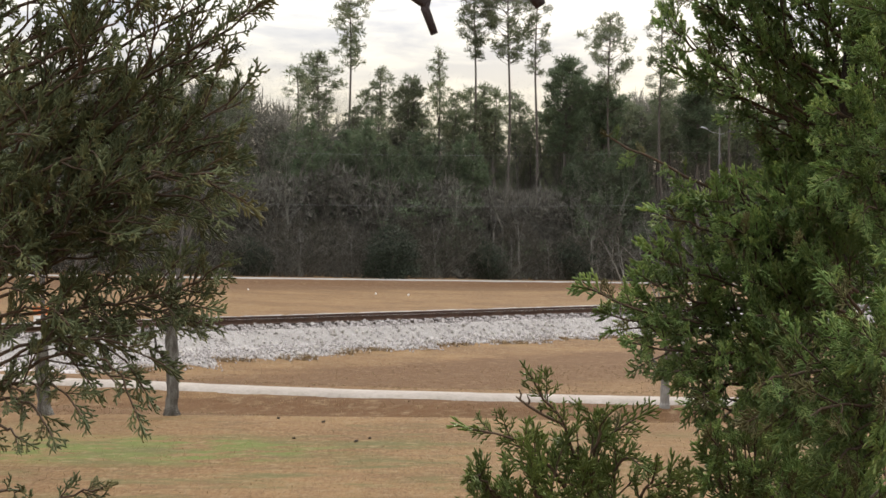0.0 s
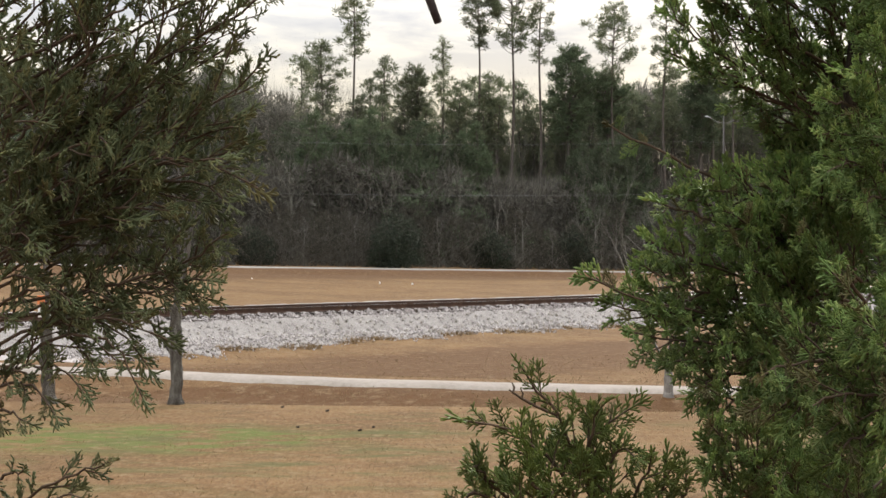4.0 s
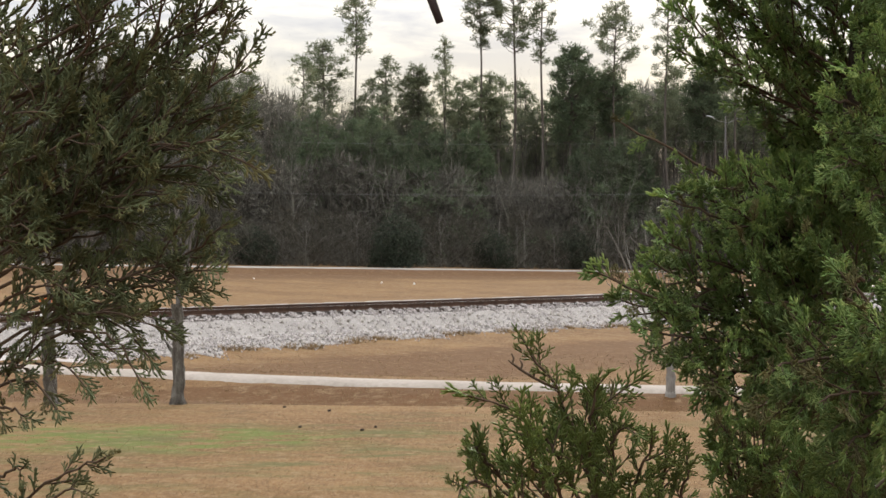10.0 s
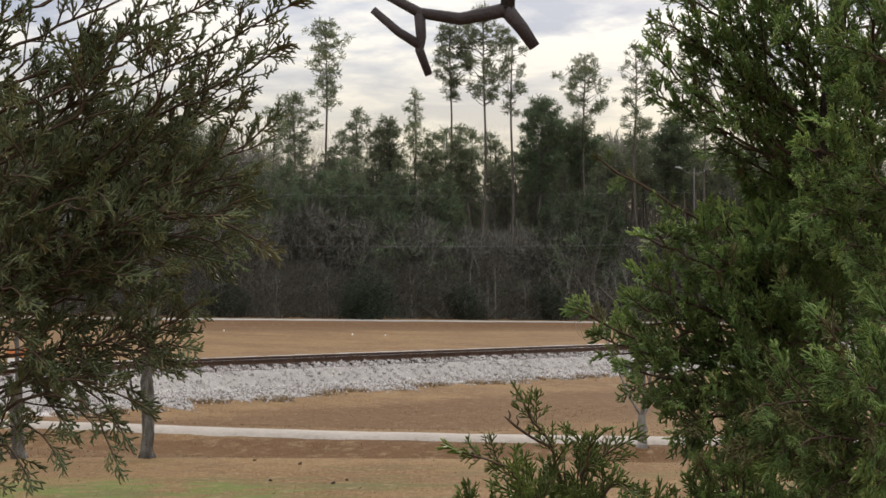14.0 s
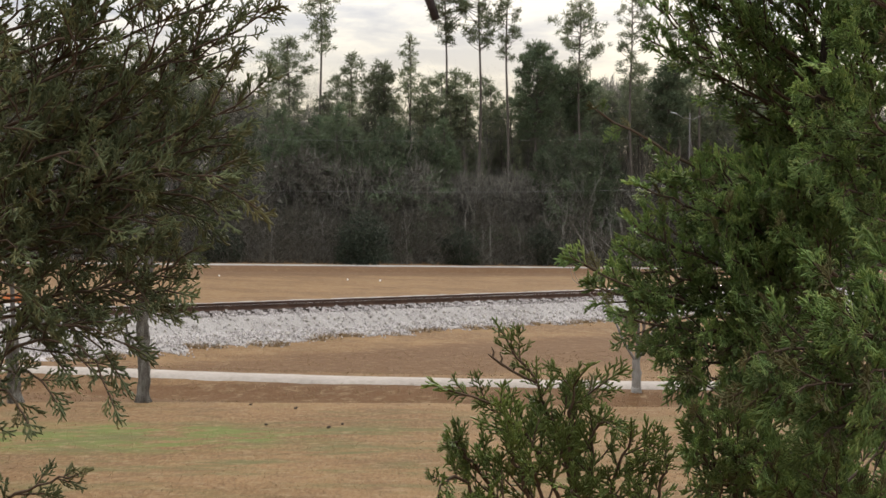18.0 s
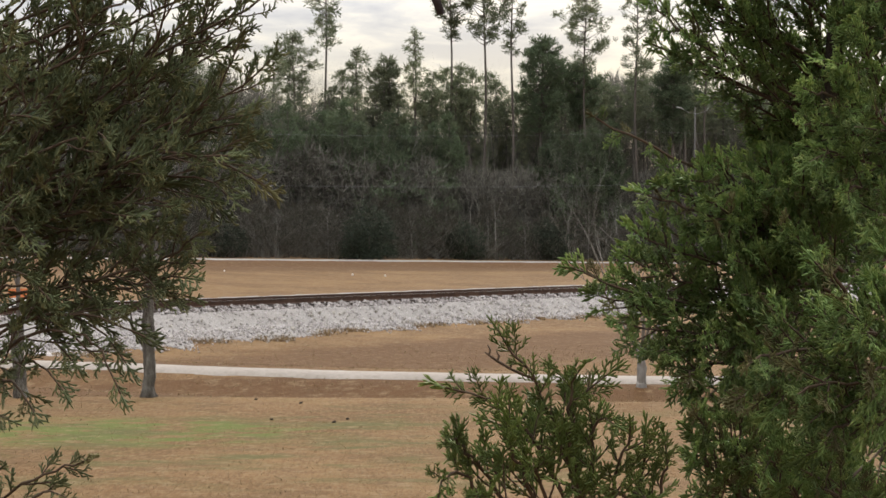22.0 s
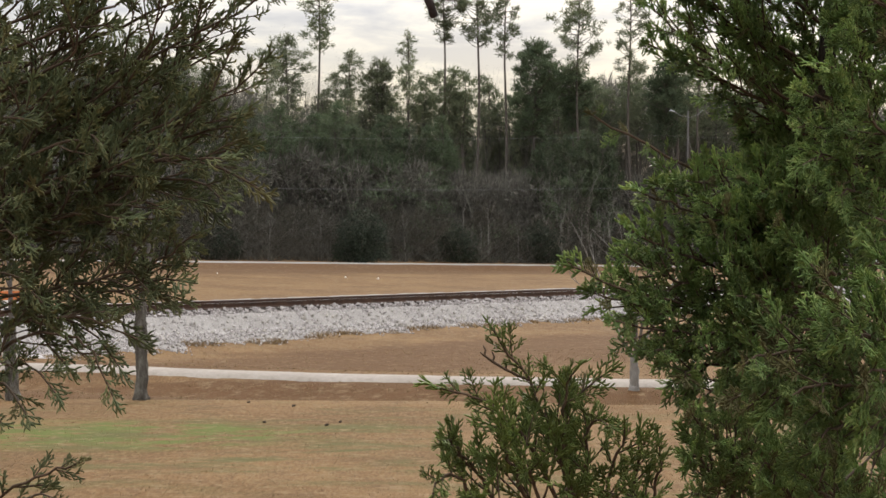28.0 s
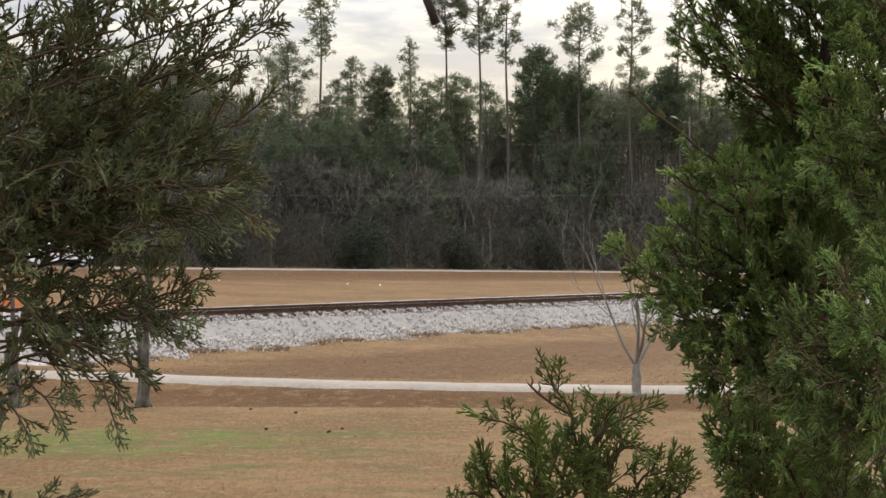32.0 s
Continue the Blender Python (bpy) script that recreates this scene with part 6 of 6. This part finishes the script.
WIND_LEFT_B = (
    (16.5, -2, -5), (17, -4, -6), (17.5, -3, -4), (18, -2, -10), (18.5, 0, -8), (19, 1, -4), (19.5, -5, 0), (20, -3, 3),
    (20.5, -2, 1), (21, 1, -3), (21.5, 0, 0), (22, 0, 0), (22.5, 1, -3), (23, 0, -1), (23.5, 2, -2), (24, 2, -2),
    (24.5, 1, 0), (25, 1, -1), (25.5, 2, -1), (27.5, 1, 0), (28, 0, 0), (28.5, -1, 0), (29, 0, -6), (29.5, -10, -19),
    (30, -14, -3), (30.5, -9, -2), (31, -11, -3), (31.5, -6, -14), (32, 0, -16),
)
WIND_LEFT_LOW_A = (
    (0, 6, -8), (1, 6, -2), (2, 8, -3), (3, 6, -2), (3.5, 5, 0), (5.5, 0, 12), (6, 1, 7), (6.5, 9, -7), (7, 6, -6),
    (7.5, 4, 1), (8, 10, -14), (8.5, 8, -3), (9, 7, 0), (9.5, 3, 10), (10, 3, 10), (10.5, 9, -3), (11, 6, 5), (11.5, 8, 2),
    (12, 8, 2), (12.5, 9, 0), (13, 7, -1), (13.5, 4, -4), (14.5, 1, -7),
)
WIND_LEFT_LOW_B = (
    (16.5, 0, -7), (17, 0, -5), (17.5, 0, -7), (18, 0, -7), (18.5, 0, -6), (19, 0, -3), (19.5, -1, 0), (20, -1, 0),
    (20.5, 0, 0), (21, 0, -2), (21.5, 0, 0), (22, 0, 0), (22.5, 0, -1), (23, 0, 0), (23.5, 0, -1), (24, 0, -1),
    (24.5, 0, 0), (25, 0, 0), (25.5, 0, 0), (27.5, 0, 0), (28, 0, 0), (28.5, 0, -2), (29, 4, -11), (29.5, 2, -12),
    (30, 2, -13), (30.5, 1, -11), (31, 0, -8), (31.5, 4, -17), (32, 5, -22),
)
WIND_FRONT_A = (
    (0, 17, -21), (0.5, 3, -17), (1, 15, -21), (1.5, 6, -9), (2, 17, -22), (2.5, 1, -12), (3, 14, -23), (3.5, 10, -24),
    (5.5, 4, -15), (6, 1, -10), (6.5, 5, -10), (7, 0, -11), (7.5, -1, -16), (8, 2, -9), (8.5, 1, -10), (9, 0, -10),
    (9.5, 0, -6), (10, 6, 0), (10.5, 1, -4), (11, 7, -5), (11.5, 4, -5), (12, 17, -4), (12.5, 13, 3), (13, 13, -12),
    (13.5, 16, 2), (14, 20, -5), (14.5, 10, 3),
)
WIND_FRONT_B = (
    (16.5, 7, 1), (17, 9, 0), (17.5, 10, 2), (18, 7, 2), (18.5, 10, 2), (19, 6, 0), (19.5, 3, 1), (20, 3, 0), (20.5, 1, 0),
    (21, 0, 0), (21.5, 2, 1), (22, 0, 0), (22.5, -1, -1), (23, -1, 0), (23.5, -1, 0), (24, -2, 0), (24.5, -1, 0),
    (25, -1, 0), (25.5, 0, 1), (27.5, 0, 1), (28, 2, 2), (28.5, 11, 8), (29, 15, 3), (29.5, 21, -10), (30, 24, -15),
    (30.5, 8, -39), (31, 23, -10), (31.5, 25, -11), (32, 38, -19),
)
WIND_RIGHT_A = (
    (0, 2, 0), (0.5, -4, -6), (1, 8, 6), (1.5, 6, 1), (2, 4, 3), (2.5, 2, -1), (3, 1, -2), (3.5, 0, -1), (5.5, 0, 0),
    (6, -2, 0), (6.5, -4, -5), (7, -5, -5), (7.5, -12, -11), (8, 3, 3), (8.5, -8, -14), (9, -2, -3), (9.5, -2, -8),
    (10, 7, 3), (10.5, -1, -3), (11, 0, 3), (11.5, 1, 0), (12, 12, 13), (12.5, 14, 8), (13, 6, 10), (13.5, 12, 11),
    (14, 10, 14), (14.5, 9, 13),
)
WIND_RIGHT_B = (
    (16.5, 2, 7), (17, 3, 12), (17.5, 6, 12), (18, 5, 11), (18.5, 9, 13), (19, 2, 7), (19.5, 5, 9), (20, 2, 3),
    (20.5, 0, 3), (21, 3, 3), (21.5, 5, 3), (22, 0, 0), (22.5, 3, 1), (23, 1, -1), (23.5, 2, -4), (24, 1, -2), (24.5, 3, -2),
    (25, 2, -3), (25.5, 5, -1), (27.5, 5, 1), (28, 5, 4), (28.5, 10, 11), (29, 12, 12), (29.5, 12, 10), (30, 10, 10),
    (30.5, 6, 6), (31, 8, 8), (31.5, 18, 14), (32, 46, 22),
)


WINDS = {
    "left": WIND_LEFT_A + WIND_LEFT_B,
    "left_low": WIND_LEFT_LOW_A + WIND_LEFT_LOW_B,
    "front": WIND_FRONT_A + WIND_FRONT_B,
    "right": WIND_RIGHT_A + WIND_RIGHT_B,
}


def motions():
    # the pickup drives west at an even speed
    head = math.degrees(math.atan2(-ROAD_SLOPE, -1.0))
    rows = []
    for t in [i * 2.0 for i in range(14)] + [27 + i * 0.25 for i in range(19)] + [31.6, 31.7, 31.8, 31.9, 32.0]:
        x = 2.0 - 18.0 * (t - 30.5)
        rows.append((t, pose(x, ROAD_Y - 1.0 + ROAD_SLOPE * x, road_z(x) + 0.10, 0, 0, head)))
    rows = [r for i, r in enumerate(rows) if i == 0 or r[0] > rows[i - 1][0] + 0.01]
    walk(truck, rows)
    # boughs turn about their roots and give a little along their length
    for cedar in cedars:
        for ob, a, v, wind, gain in cedar.moving:
            turn_rows = []
            for t, east, up in WINDS[wind]:
                shift = Vector((east, 0, up)) * 0.001 * gain
                w = v.cross(shift) / v.length_squared
                q = Matrix.Rotation(w.length, 4, w.normalized()) if w.length > 1e-6 else Matrix.Identity(4)
                give = v * (shift.dot(v) / v.length_squared) * (0.5 if wind == "right" else 0.8)
                turn_rows.append((t, Matrix.Translation(a + give) @ q))
            walk(ob, turn_rows)


motions()
